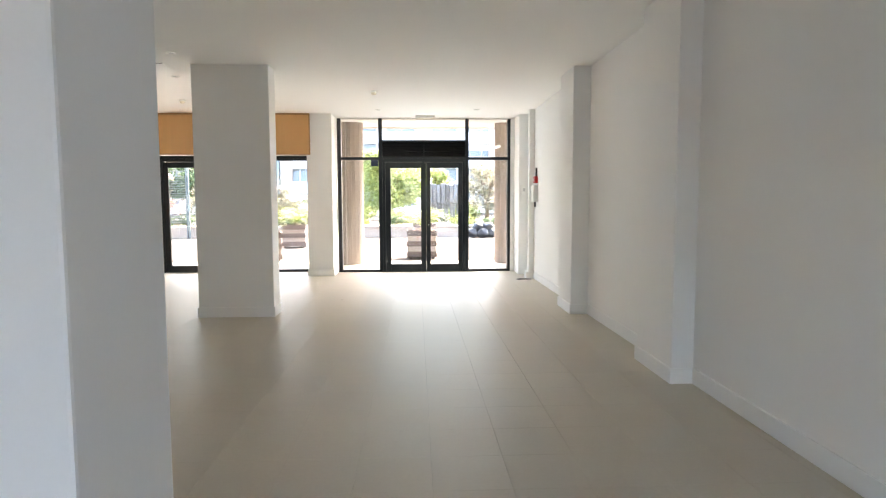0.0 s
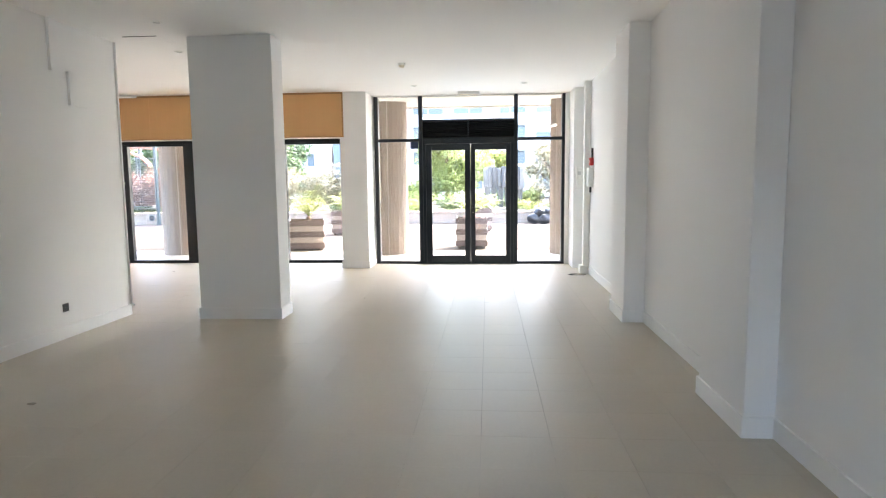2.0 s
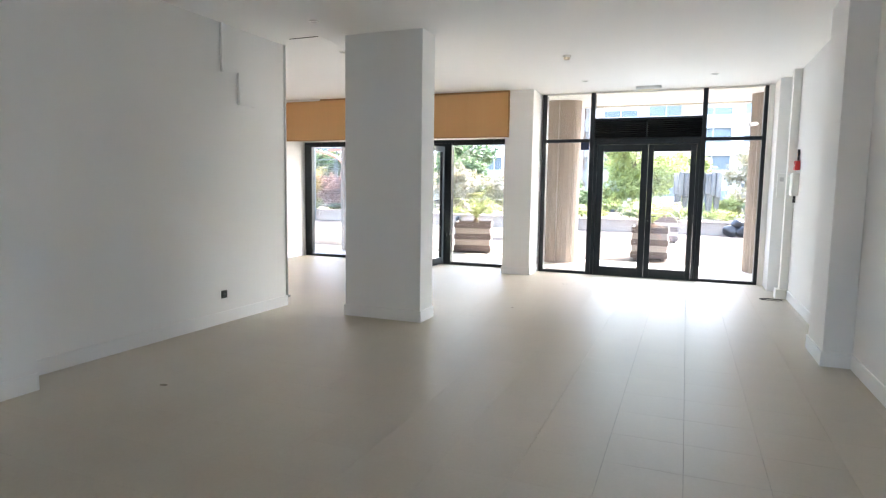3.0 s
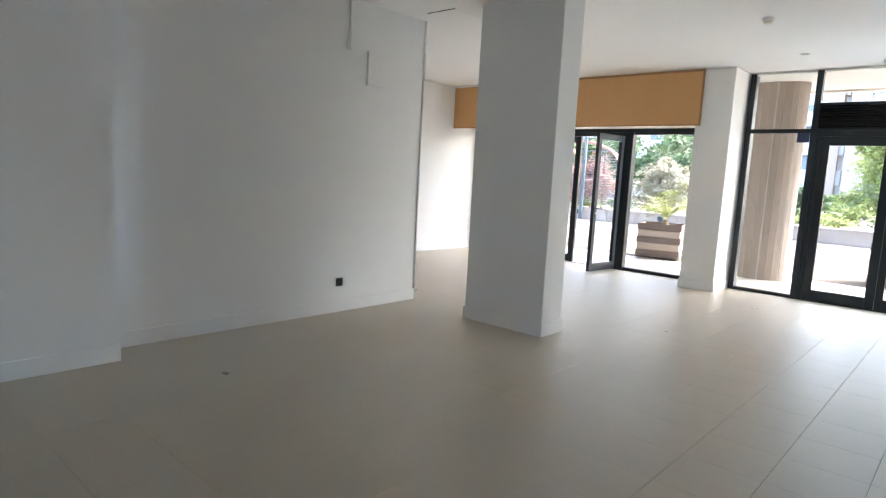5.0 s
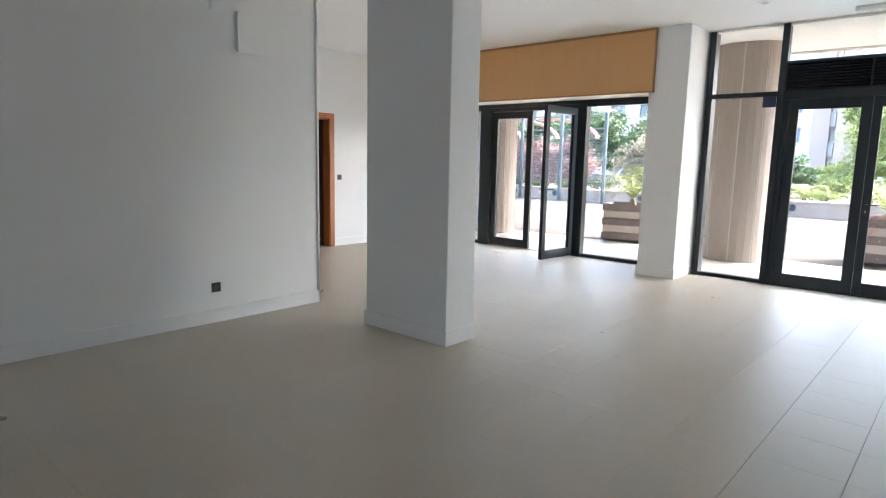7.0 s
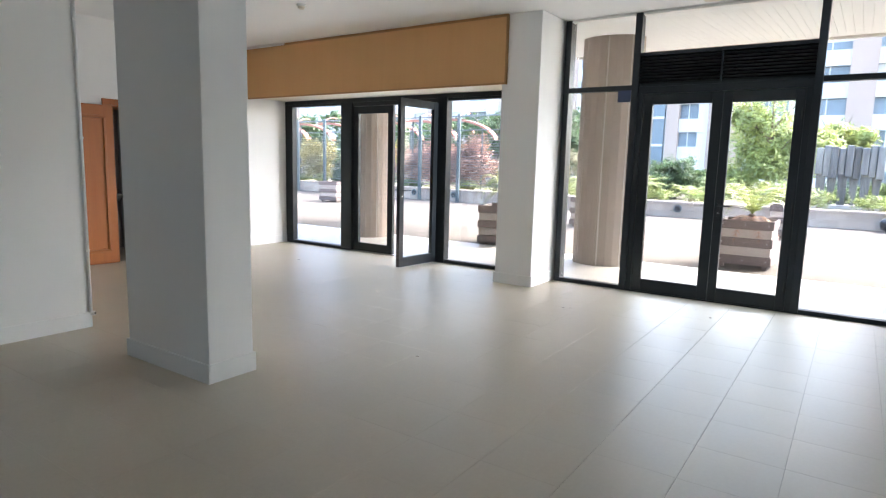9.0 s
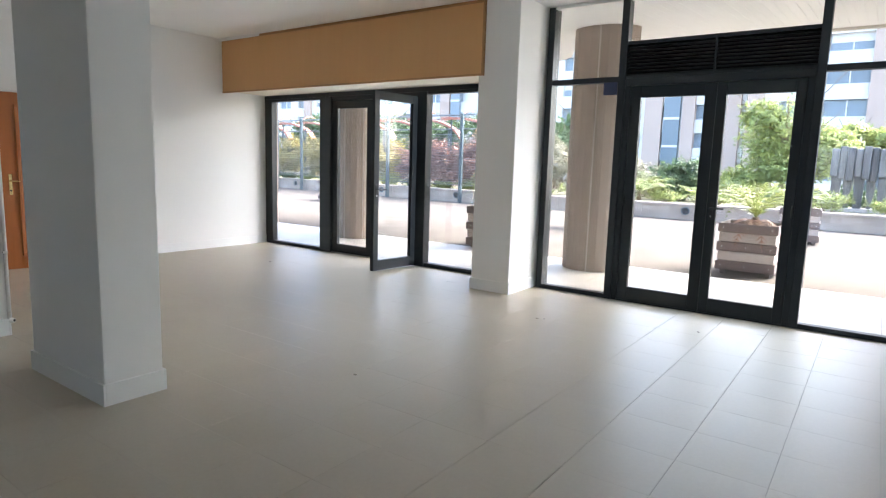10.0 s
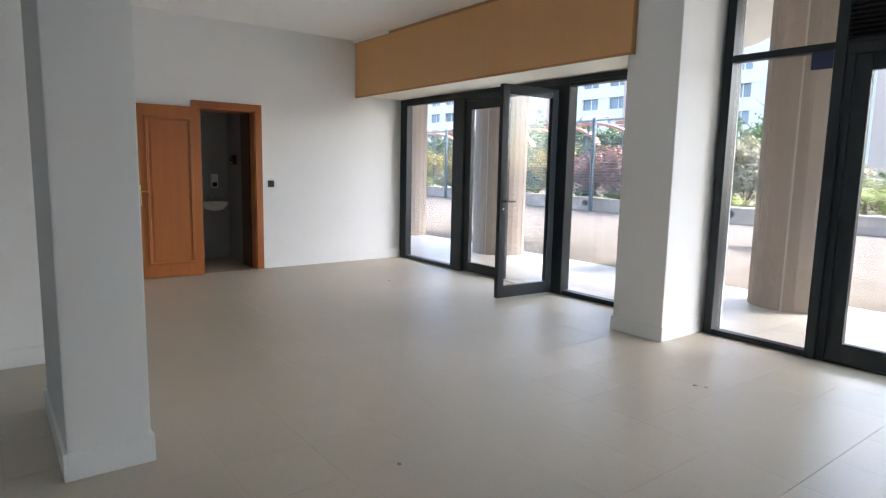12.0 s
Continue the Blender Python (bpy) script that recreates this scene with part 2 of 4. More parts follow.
# ---- the shell ----
H = 3.105
structure("wall_east", [(2.28, 2.5, -3.2, 12.62, 0, H)], PAINT, "long plain white painted side wall", "wall")
structure("pilaster_1", [(2.10, 2.279, 4.65, 5.40, 0, H)], PAINT, "shallow white painted pilaster on the side wall", "pilaster", 0.006)
structure("pilaster_2", [(2.06, 2.279, 7.60, 8.25, 0, H)], PAINT, "white painted pilaster on the side wall", "pilaster", 0.006)
structure("wall_south", [(-3.25, -0.4, -3.2, -3.0, 0, H), (0.8, 2.5, -3.2, -3.0, 0, H), (-0.4, 0.8, -3.2, -3.0, 2.2, H)], PAINT, "plain white painted rear wall with a doorway", "wall")
structure("wall_west", [(-3.5, -3.25, -3.2, 4.53, 0, H), (-3.75, -3.565, 4.53, 7.83, 0, H)], PAINT, "white painted partition wall with a step in it", "wall")
structure("wall_wing_south", [(-6.72, -3.75, 7.63, 7.82, 0, H)], PAINT, "plain white painted wall of the side bay", "wall")
structure("wall_wing_west", [(-6.97, -6.52, 7.82, 9.56, 0, H), (-6.97, -6.52, 10.28, 12.7, 0, H), (-6.97, -6.52, 9.56, 10.28, 2.05, H)], PAINT, "white painted end wall with a doorway", "wall")
structure("wall_north", [(-6.72, -1.98, 12.5, 12.72, 2.36, H), (2.02, 2.28, 12.34, 12.62, 0, H), (-6.72, 2.5, 12.34, 12.72, H, H + 0.3)], PAINT, "white painted front wall around the glazing", "wall")
structure("pilaster_3", [(-1.98, -1.50, 11.77, 12.72, 0, H)], PAINT, "white painted pilaster between shopfront and entrance", "pilaster", 0.006)
structure("ceiling", [(-6.72, 2.5, -3.2, 12.34, H, H + 0.2)], CEIL, "flat white painted ceiling", "ceiling")


def column(name, x0, x1, y0, y1, label):
    structure(name, [(x0, x1, y0, y1, 0, H)], PAINT, label, "column", 0.008)


column("column_1", -2.62, -1.69, 7.65, 7.985, "free-standing rectangular white painted column with skirting")
column("column_2", -1.41, -0.455, 1.04, 1.42, "free-standing rectangular white painted column")

bm = bmesh.new()
SK, SH = 0.014, 0.125
for x0, x1, y0, y1 in ((2.28 - SK, 2.28, -3, 4.65), (2.10 - SK, 2.28 - SK, 4.65 - SK, 4.65), (2.10 - SK, 2.10, 4.65, 5.40), (2.10 - SK, 2.28 - SK, 5.40, 5.40 + SK), (2.28 - SK, 2.28, 5.40, 7.60),
                       (2.06 - SK, 2.28 - SK, 7.60 - SK, 7.60), (2.06 - SK, 2.06, 7.60, 8.25), (2.06 - SK, 2.28 - SK, 8.25, 8.25 + SK), (2.28 - SK, 2.28, 8.25, 12.34),
                       (-3.25, -3.25 + SK, -3, 4.53), (-3.565, -3.25 + SK, 4.53, 4.53 + SK), (-3.565, -3.565 + SK, 4.53 + SK, 7.83), (-3.75, -3.565 + SK, 7.83, 7.83 + SK),
                       (-6.52, -6.52 + SK, 7.83, 9.49), (-6.52, -6.52 + SK, 10.36, 12.5), (-6.52, -3.75, 7.82, 7.82 + SK), 
                       (-1.98 - SK, -1.50 + SK, 11.77 - SK, 11.77), (-1.50, -1.50 + SK, 11.77, 12.34), (-1.98 - SK, -1.98, 11.77, 12.5)):
    box(bm, x0, x1, y0, y1, 0, SH, bevel=0.003)
for x0, x1, y0, y1 in ((-2.62, -1.69, 7.65, 7.985), (-1.41, -0.455, 1.04, 1.42)):
    for d in ((x0 - SK, x1 + SK, y0 - SK, y0), (x0 - SK, x1 + SK, y1, y1 + SK), (x0 - SK, x0, y0, y1), (x1, x1 + SK, y0, y1)):
        box(bm, *d, 0, SH, bevel=0.003)
tagged(part("baseboard", bm, SKIRT), label="low white painted skirting along walls and columns", category="skirting", kind="structure")

floor = structure("floor", [(-6.72, 2.5, -3.2, 12.42, -0.12, -0.0035), (-6.72, -1.5, 12.42, 12.6, -0.12, -0.0035)], GROUT, "cream stone tiled floor with fine joints", "floor")

# ---- entrance glazing ----
EY = 12.36


def pane(parent, x0, x1, z0, z1, y, th=0.012):
    ob = slab("pane", (x0, x1, y, y + th, z0, z1), GLASS, parent)
    ob.visible_shadow = False
    return ob


ent = thing("window_1", (0, EY, 0), "tall anthracite aluminium entrance glazing with clear panes", "glazing", kind="structure")
for x0, x1 in ((-1.475, -1.40), (1.965, 2.02)):
    slab("frame_post", (x0, x1, 0, 0.15, 0, H - 0.012), DARK, ent, bevel=0.004)
for x0, x1 in ((-0.65, -0.575), (1.10, 1.17)):
    slab("mullion", (x0, x1, -0.015, 0.10, 0, H - 0.012), DARK, ent, bevel=0.004)
for x0, x1 in ((-1.40, -0.65), (1.17, 1.965)):
    slab("bottom_rail", (x0, x1, 0.002, 0.088, 0, 0.045), DARK, ent, bevel=0.003)
    slab("transom", (x0, x1, 0.002, 0.088, 2.27, 2.325), DARK, ent, bevel=0.003)
    slab("top_rail", (x0, x1, 0.002, 0.088, 3.07, H - 0.006), PLASTIC, ent, bevel=0.003)
    pane(ent, x0, x1, 0.045, 2.27, 0.04)
    pane(ent, x0, x1, 2.325, 3.07, 0.04)
slab("top_rail", (-0.575, 1.10, 0.002, 0.088, 3.07, H - 0.006), PLASTIC, ent, bevel=0.003)
slab("transom", (-0.575, 1.10, 0.002, 0.088, 2.225, 2.30), DARK, ent, bevel=0.003)
pane(ent, -0.575, 1.10, 2.665, 3.07, 0.04)
slab("louvre_frame", (-0.575, 1.10, 0.0, 0.088, 2.30, 2.325), DARK, ent)
slab("louvre_frame", (-0.575, 1.10, 0.0, 0.088, 2.63, 2.665), DARK, ent)
slab("louvre_backing", (-0.575, 1.10, 0.07, 0.085, 2.325, 2.63), LOUVRE, ent)
slab("louvre_divider", (0.255, 0.275, 0.0, 0.07, 2.325, 2.63), DARK, ent)
for i in range(9):
    for x0, x1 in ((-0.575, 0.255), (0.275, 1.10)):
        bm = bmesh.new()
        z = 2.335 + i * 0.033
        v = box(bm, x0, x1, 0.004, 0.06, z, z + 0.006)
        for q in v[:]:
            q.co.z += (q.co.y - 0.004) * 0.45
        part("louvre_slat", bm, LOUVRE, ent)


def glazed_leaf(name, at, width, height, stile, rail_b, rail_t, rz, label, handle_side, kind=""):
    """A framed glass door leaf whose hinge edge is its origin and which runs along +x."""
    leaf = thing(name, at, label, "door", rz=rz, kind="structure")
    slab("stile", (0, stile, 0, 0.055, 0.012, height), DARK, leaf, bevel=0.004)
    slab("stile", (width - stile, width, 0, 0.055, 0.012, height), DARK, leaf, bevel=0.004)
    slab("rail", (stile, width - stile, 0.001, 0.054, 0.012, rail_b), DARK, leaf, bevel=0.003)
    slab("rail", (stile, width - stile, 0.001, 0.054, height - rail_t, height), DARK, leaf, bevel=0.003)
    pane(leaf, stile, width - stile, rail_b, height - rail_t, 0.022)
    for z in (0.25, 1.05, height - 0.25):
        bm = bmesh.new()
        cyl(bm, (0.012, -0.012, z - 0.05), (0.012, -0.012, z + 0.05), 0.011, n=10)
        part("hinge", bm, BLACK, leaf)
    if handle_side:
        x = width - stile / 2
        for s in handle_side:
            y = -0.006 if s < 0 else 0.055
            slab("handle_plate", (x - 0.016, x + 0.016, y, y + 0.006, 0.92, 1.10), BLACK, leaf, bevel=0.003)
            bm = bmesh.new()
            yy = y + (0.003 if s > 0 else 0.003)
            cyl(bm, (x, yy, 1.04), (x, yy + s * 0.05, 1.04), 0.009, n=10)
            cyl(bm, (x + 0.008, yy + s * 0.05, 1.04), (x - 0.12, yy + s * 0.05, 1.04), 0.009, n=10)
            part("handle", bm, BLACK, leaf, "black lever handle")
            bm = bmesh.new()
            cyl(bm, (x, y, 0.96), (x, y + 0.009, 0.96), 0.009, n=10)
            part("lock_cylinder", bm, STEEL, leaf)
    return leaf


def mirrored_leaf(name, at, width, height, stile, rail_b, rail_t, label, handle_side):
    """The same leaf hung from its other edge."""
    leaf = glazed_leaf(name, at, width, height, stile, rail_b, rail_t, 0, label, handle_side)
    for ch in leaf.children_recursive:
        for v in ch.data.vertices:
            v.co.x = -v.co.x
        ch.data.flip_normals()
    return leaf


slab("door_jamb", (-0.575, -0.52, 0.004, 0.084, 0, 2.225), DARK, ent, bevel=0.003)
slab("door_jamb", (1.045, 1.10, 0.004, 0.084, 0, 2.225), DARK, ent, bevel=0.003)
slab("threshold", (-0.52, 1.045, 0.0, 0.085, 0, 0.012), DARK, ent)
glazed_leaf("door_1", (-0.518, EY + 0.014, 0), 0.822, 2.222, 0.105, 0.155, 0.115, 0, "closed glazed entrance leaf in an anthracite frame", ())
mirrored_leaf("door_2", (1.043, EY + 0.014, 0), 0.735, 2.222, 0.085, 0.155, 0.115, "closed glazed entrance leaf with black lever handle", (-1,))
slab("closer_box", (-0.80, -0.655, -0.012, 0.0, 2.14, 2.268), BLUE, ent, "small dark blue sticker")

# ---- side shopfront ----
WY = 12.5
win = thing("window_2", (0, WY, 0), "anthracite aluminium shopfront with fixed side panes", "glazing", kind="structure")
for x0, x1 in ((-6.52, -6.35), (-2.06, -1.982)):
    slab("frame_post", (x0, x1, 0, 0.10, 0, 2.30), DARK, win, bevel=0.004)
for x0, x1 in ((-5.22, -4.99), (-3.40, -3.22)):
    slab("mullion", (x0, x1, -0.02, 0.11, 0, 2.30), DARK, win, bevel=0.005)
slab("head_rail", (-6.52, -1.982, -0.004, 0.104, 2.30, 2.36), DARK, win, bevel=0.004)
for x0, x1 in ((-6.35, -5.22), (-3.22, -2.06)):
    slab("bottom_rail", (x0, x1, 0.002, 0.098, 0, 0.05), DARK, win, bevel=0.003)
    slab("top_rail", (x0, x1, 0.002, 0.098, 2.265, 2.30), DARK, win, bevel=0.003)
    pane(win, x0, x1, 0.05, 2.265, 0.05)
slab("threshold", (-4.99, -3.40, 0.0, 0.10, 0, 0.010), STEEL, win)
slab("door_head", (-4.99, -3.40, 0.003, 0.097, 2.24, 2.30), DARK, win, bevel=0.003)
glazed_leaf("door_3", (-4.985, WY + 0.02, 0), 0.785, 2.235, 0.10, 0.14, 0.11, 0, "closed glazed shopfront leaf in an anthracite frame", ())
glazed_leaf("door_4", (-3.41, WY - 0.03, 0), 0.76, 2.235, 0.085, 0.14, 0.10, 265.5, "open glazed shopfront leaf with black lever handles", (-1, 1))

# ---- plywood box over the shopfront ----
ply = thing("plywood_bulkhead", (0, 11.73, 0), "varnished plywood bulkhead box over the shopfront", "bulkhead")
seams = (-6.518, -5.42, -4.20, -3.05, -1.925)
for x0, x1 in zip(seams, seams[1:]):
    slab("front_panel", (x0 + 0.0004, x1 - 0.0004, 0, 0.018, 2.345, H - 0.035), PLY, ply)
slab("top_trim", (-6.518, -1.925, -0.006, 0.02, H - 0.035, H - 0.004), PLY_EDGE, ply, bevel=0.003)
slab("bottom_trim", (-6.518, -1.925, -0.006, 0.02, 2.325, 2.345), PLY_EDGE, ply, bevel=0.003)
slab("end_trim", (-1.924, -1.905, -0.006, 0.035, 2.325, H - 0.004), PLY_EDGE, ply, bevel=0.003)
slab("soffit_board", (-6.518, -1.985, 0.02, 0.766, 2.362, 2.385), CREAM, ply)

# ---- wooden door and washroom ----
casing = thing("door_frame", (-6.52, 0, 0), "orange cherry-veneered door casing around the washroom doorway", "door frame", kind="structure")
for x0, x1 in ((0.0, 0.022),):
    slab("architrave", (x0, x1, 9.49, 9.575, 0, 2.045), DOORWOOD, casing, bevel=0.004)
    slab("architrave", (x0, x1, 10.265, 10.355, 0, 2.045), DOORWOOD, casing, bevel=0.004)
    slab("architrave", (x0, x1, 9.49, 10.355, 2.045, 2.12), DOORWOOD, casing, bevel=0.004)
slab("lining", (-0.45, 0.0, 9.56, 9.585, 0, 2.045), DOORWOOD, casing)
slab("lining", (-0.14, 0.0, 10.255, 10.28, 0, 2.045), DOORWOOD, casing)
# deep part of the right jamb, its shade put into the wood colour
slab("rebate", (-0.45, -0.14, 10.235, 10.28, 0, 2.045), SHADEWOOD, casing, "inner rebate coloured dark for the jamb's shade", bevel=0.004)
slab("lining", (-0.45, 0.0, 9.585, 10.255, 2.025, 2.045), DOORWOOD, casing)

leaf = thing("door_5", (-6.435, 9.565, 0), "open orange cherry-veneered door with one raised panel", "door", kind="structure", rz=-3)
slab("body", (0, 0.04, -0.785, 0, 0.008, 2.03), DOORWOOD, leaf, bevel=0.003)
for d in ((-0.615, -0.10, 0.16, 0.195), (-0.615, -0.10, 1.865, 1.90), (-0.615, -0.58, 0.195, 1.865), (-0.135, -0.10, 0.195, 1.865)):
    slab("moulding", (0.04, 0.064, *d), DOORWOOD, leaf, bevel=0.008)
slab("panel", (0.04, 0.048, -0.555, -0.16, 0.22, 1.84), DOORWOOD, leaf, bevel=0.002)
plate = slab("handle_plate", (0.04, 0.046, -0.705, -0.672, 0.87, 1.11), BRASS, leaf, "polished brass plate", bevel=0.003)
bm = bmesh.new()
cyl(bm, (0.046, -0.688, 1.03), (0.095, -0.688, 1.03), 0.009, n=12)
cyl(bm, (0.09, -0.696, 1.03), (0.09, -0.60, 1.03), 0.009, 0.007, n=12)
part("handle", bm, BRASS, plate, "polished brass lever")
bm = bmesh.new()
cyl(bm, (0.046, -0.688, 0.92), (0.052, -0.688, 0.92), 0.010, n=12)
part("keyhole", bm, BLACK, plate)
for z in (0.25, 1.0, 1.8):
    bm = bmesh.new()
    cyl(bm, (0.0, 0.004, z - 0.04), (0.0, 0.004, z + 0.04), 0.008, n=10)
    part("hinge", bm, BRASS, leaf)

# wall colour carries part of the shade inside the washroom
structure("wall_washroom", [(-7.9, -7.75, 9.2, 10.5, 0, 2.6), (-7.9, -6.97, 9.0, 9.2, 0, 2.6), (-7.75, -6.97, 10.31, 10.5, 0, 2.6), (-7.9, -6.97, 9.0, 10.5, 2.6, 2.7)], WCTILE, "tiled washroom walls, coloured mid-grey for the room's shade", "wall")
structure("floor_washroom", [(-7.9, -6.52, 9.0, 10.5, -0.13, -0.006)], GROUT, "tiled washroom floor", "floor")
basin = thing("washbasin", (-7.75, 10.05, 0.70), "small white ceramic wall basin in the washroom", "basin")
bm = bmesh.new()
lathe(bm, [(0.05, 0.0), (0.13, 0.03), (0.18, 0.10), (0.185, 0.13), (0.17, 0.13), (0.15, 0.09), (0.05, 0.06)], 24, (0.19, 0, 0))
part("bowl", bm, CERAMIC, basin, smooth=True)
bm = bmesh.new()
cyl(bm, (0.05, 0, 0.12), (0.05, 0, 0.22), 0.012, n=12)
cyl(bm, (0.05, 0, 0.215), (0.15, 0, 0.205), 0.010, n=12)
part("tap", bm, STEEL, basin, "chrome tap")
disp = thing("soap_dispenser", (-7.75, 10.09, 1.02), "white wall soap dispenser with a dark window", "dispenser")
slab("body", (0.0, 0.09, -0.05, 0.05, 0, 0.2), PLASTIC, disp, bevel=0.012)
slab("window", (0.09, 0.094, -0.03, 0.03, 0.02, 0.08), BLACK, disp)
dryer = thing("paper_dispenser", (-7.4, 10.31, 1.36), "dark grey wall dispenser", "dispenser")
slab("body", (-0.05, 0.05, -0.06, 0.0, 0, 0.13), BLACK, dryer, bevel=0.008)
slab("slot", (-0.04, 0.04, -0.062, -0.058, 0.02, 0.03), PLASTIC, dryer)


# ---- small fixtures on the walls ----
def wall_plate(name, m, label, category, size=0.082, mat=BLACK, rocker=True):
    """A square plate in its own x-z plane, facing -y."""
    ob = new(name)
    ob.matrix_world = m
    tagged(ob, label=label, category=category)
    h = size / 2
    slab("plate", (-h, h, -0.008, 0, -h, h), mat, ob, bevel=0.003)
    if rocker:
        slab("rocker", (-h * 0.62, h * 0.62, -0.013, -0.008, -h * 0.62, h * 0.62), BLACK, ob, bevel=0.002)
    else:
        bm = bmesh.new()
        lathe(bm, [(0.024, 0.0), (0.024, 0.004), (0.019, 0.004), (0.019, 0.001)], 20)
        for v in bm.verts:
            v.co = Vector((v.co.x, -0.008 - v.co.z, v.co.y))
        part("socket_ring", bm, BLACK, ob)
        for x in (-0.0095, 0.0095):
            bm = bmesh.new()
            cyl(bm, (x, -0.0085, 0), (x, -0.0115, 0), 0.0028, n=8)
            part("contact", bm, STEEL, ob)
    return ob


wall_plate("light_switch", pose(-6.52, 10.47, 1.12, 0, 0, 90), "dark square light switch on the white wall", "switch")
wall_plate("power_socket", pose(-3.565, 6.755, 0.307, 0, 0, 90), "black square power socket low on the white wall", "socket", rocker=False)

cover = thing("cover_panel", (-3.565, 7.03, 2.31), "painted-over square cover panel on the white wall", "panel")
slab("plate", (0, 0.010, 0, 0.27, 0, 0.33), PAINT, cover, bevel=0.002)
slab("lip", (0.0, 0.03, -0.012, 0.0, 0.0, 0.33), PAINT, cover, bevel=0.002)
conduit = thing("cable_trunking", (-3.565, 6.79, 2.635), "painted-over cable trunking running up to the ceiling", "trunking")
slab("channel", (0, 0.03, -0.015, 0.015, 0, H - 2.637), PAINT, conduit, bevel=0.003)
slab("end_cap", (0, 0.032, -0.016, 0.016, -0.02, 0.0), PAINT, conduit, bevel=0.003)
bead = thing("cable_tube", (-3.565, 7.832, SH), "white cable tube up the partition's end", "cable tube")
bm = bmesh.new()
cyl(bm, (0.006, 0.006, 0), (0.006, 0.006, H - SH - 0.002), 0.014, n=14)
part("tube", bm, SKIRT, bead, smooth=True)
for z in (0.5, 1.4, 2.3):
    slab("clip", (-0.012, 0.021, -0.012, 0.021, z, z + 0.018), PLASTIC, bead, bevel=0.002)
stop = thing("door_stop", (-3.55, 7.845, 0.115), "small white round cable outlet at the partition's end", "outlet")
bm = bmesh.new()
cyl(bm, (0, 0, 0), (0.02, 0.012, 0), 0.022, 0.016, n=16)
part("rim", bm, PLASTIC, stop)
bm = bmesh.new()
cyl(bm, (0.02, 0.012, 0), (0.022, 0.0132, 0), 0.010, n=12)
part("bore", bm, BLACK, stop)

# services beside the entrance
structure("pilaster_4", [(2.10, 2.28, 11.80, 12.34, 0, H - 0.001)], PAINT, "narrow white boxed-out corner beside the entrance", "pilaster", 0.004)
duct = thing("service_duct", (2.28, 11.2, 0), "white square service duct from floor to ceiling", "duct")
slab("shaft", (-0.10, -0.002, -0.06, 0.06, 0.13, H - 0.002), PLASTIC, duct, bevel=0.004)
slab("base_box", (-0.15, -0.016, -0.09, 0.09, 0, 0.13), PLASTIC, duct, bevel=0.006)
jb = thing("junction_box", (2.28, 10.93, 1.42), "white wall box with black cable entries", "junction box")
slab("body", (-0.075, -0.001, -0.10, 0.10, 0, 0.30), PLASTIC, jb, bevel=0.006)
slab("lid", (-0.082, -0.075, -0.09, 0.09, 0.015, 0.285), PLASTIC, jb, bevel=0.003)
slab("cable_gland", (-0.05, -0.02, -0.03, 0.0, -0.09, 0.0), BLACK, jb, bevel=0.003)
alarm = thing("fire_call_point", (2.28, 10.9, 1.755), "red manual fire alarm call point", "alarm")
slab("body", (-0.06, -0.001, -0.065, 0.065, 0, 0.12), RED, alarm, bevel=0.006)
slab("face", (-0.06, -0.055, -0.03, 0.03, 0.03, 0.085), PLASTIC, alarm, bevel=0.002)
slab("bell_top", (-0.03, -0.004, -0.012, 0.012, 0.11, 0.27), BLACK, alarm, bevel=0.003)
jb2 = thing("intercom_box", (2.19, 11.80, 1.38), "narrow white box on the corner casing", "junction box")
slab("body", (-0.05, 0.06, -0.05, 0, 0, 0.36), PLASTIC, jb2, bevel=0.006)
slab("window", (-0.02, 0.03, -0.054, -0.05, 0.24, 0.30), STEEL, jb2)

cv = bpy.data.curves.new("cable_coil", "CURVE")
cv.dimensions, cv.bevel_depth = "3D", 0.0035
sp = cv.splines.new("POLY")
sp.points.add(59)
for i, q in enumerate(sp.points):
    u = i / 59 * 3.4 * math.pi
    q.co = (2.06 + 0.13 * math.cos(u) * (1 + 0.12 * math.sin(3 * u)), 10.93 + 0.07 * math.sin(u), 0.006 + 0.002 * i / 59 + 0.008 * abs(math.sin(1.7 * u)), 1)
cable_me = bpy.data.meshes.new_from_object(new("cable_tmp", cv))
bpy.data.objects.remove(bpy.data.objects["cable_tmp"])
cable_me.materials.append(BLACK)
tagged(new("cable_coil", cable_me), label="loose black cable coiled on the floor by the duct", category="cable")


# ---- ceiling fixtures ----
def downlight(x, y):
    ob = thing("downlight", (x, y, H), "small round recessed ceiling downlight with a white rim", "downlight", group="ceiling downlights")
    bm = bmesh.new()
    lathe(bm, [(0.055, -0.001), (0.055, -0.008), (0.045, -0.010), (0.038, -0.004)], 24)
    part("rim", bm, PLASTIC, ob, smooth=False)
    bm = bmesh.new()
    cyl(bm, (0, 0, -0.0045), (0, 0, -0.0065), 0.036, n=20)
    part("lens", bm, CERAMIC, ob)
    return ob


for x, y in ((-2.63, 7.08), (-3.08, 8.37), (1.21, 11.2), (-0.59, 11.26)):
    downlight(x, y)


def detector(x, y):
    ob = thing("smoke_detector", (x, y, H), "round white smoke detector on the ceiling", "smoke detector", group="smoke detectors")
    bm = bmesh.new()
    lathe(bm, [(0.052, -0.001), (0.052, -0.018), (0.046, -0.024)], 24)
    part("base", bm, PLASTIC, ob)
    bm = bmesh.new()
    lathe(bm, [(0.038, -0.024), (0.040, -0.036), (0.028, -0.052)], 24)
    part("chamber", bm, CREAM, ob)


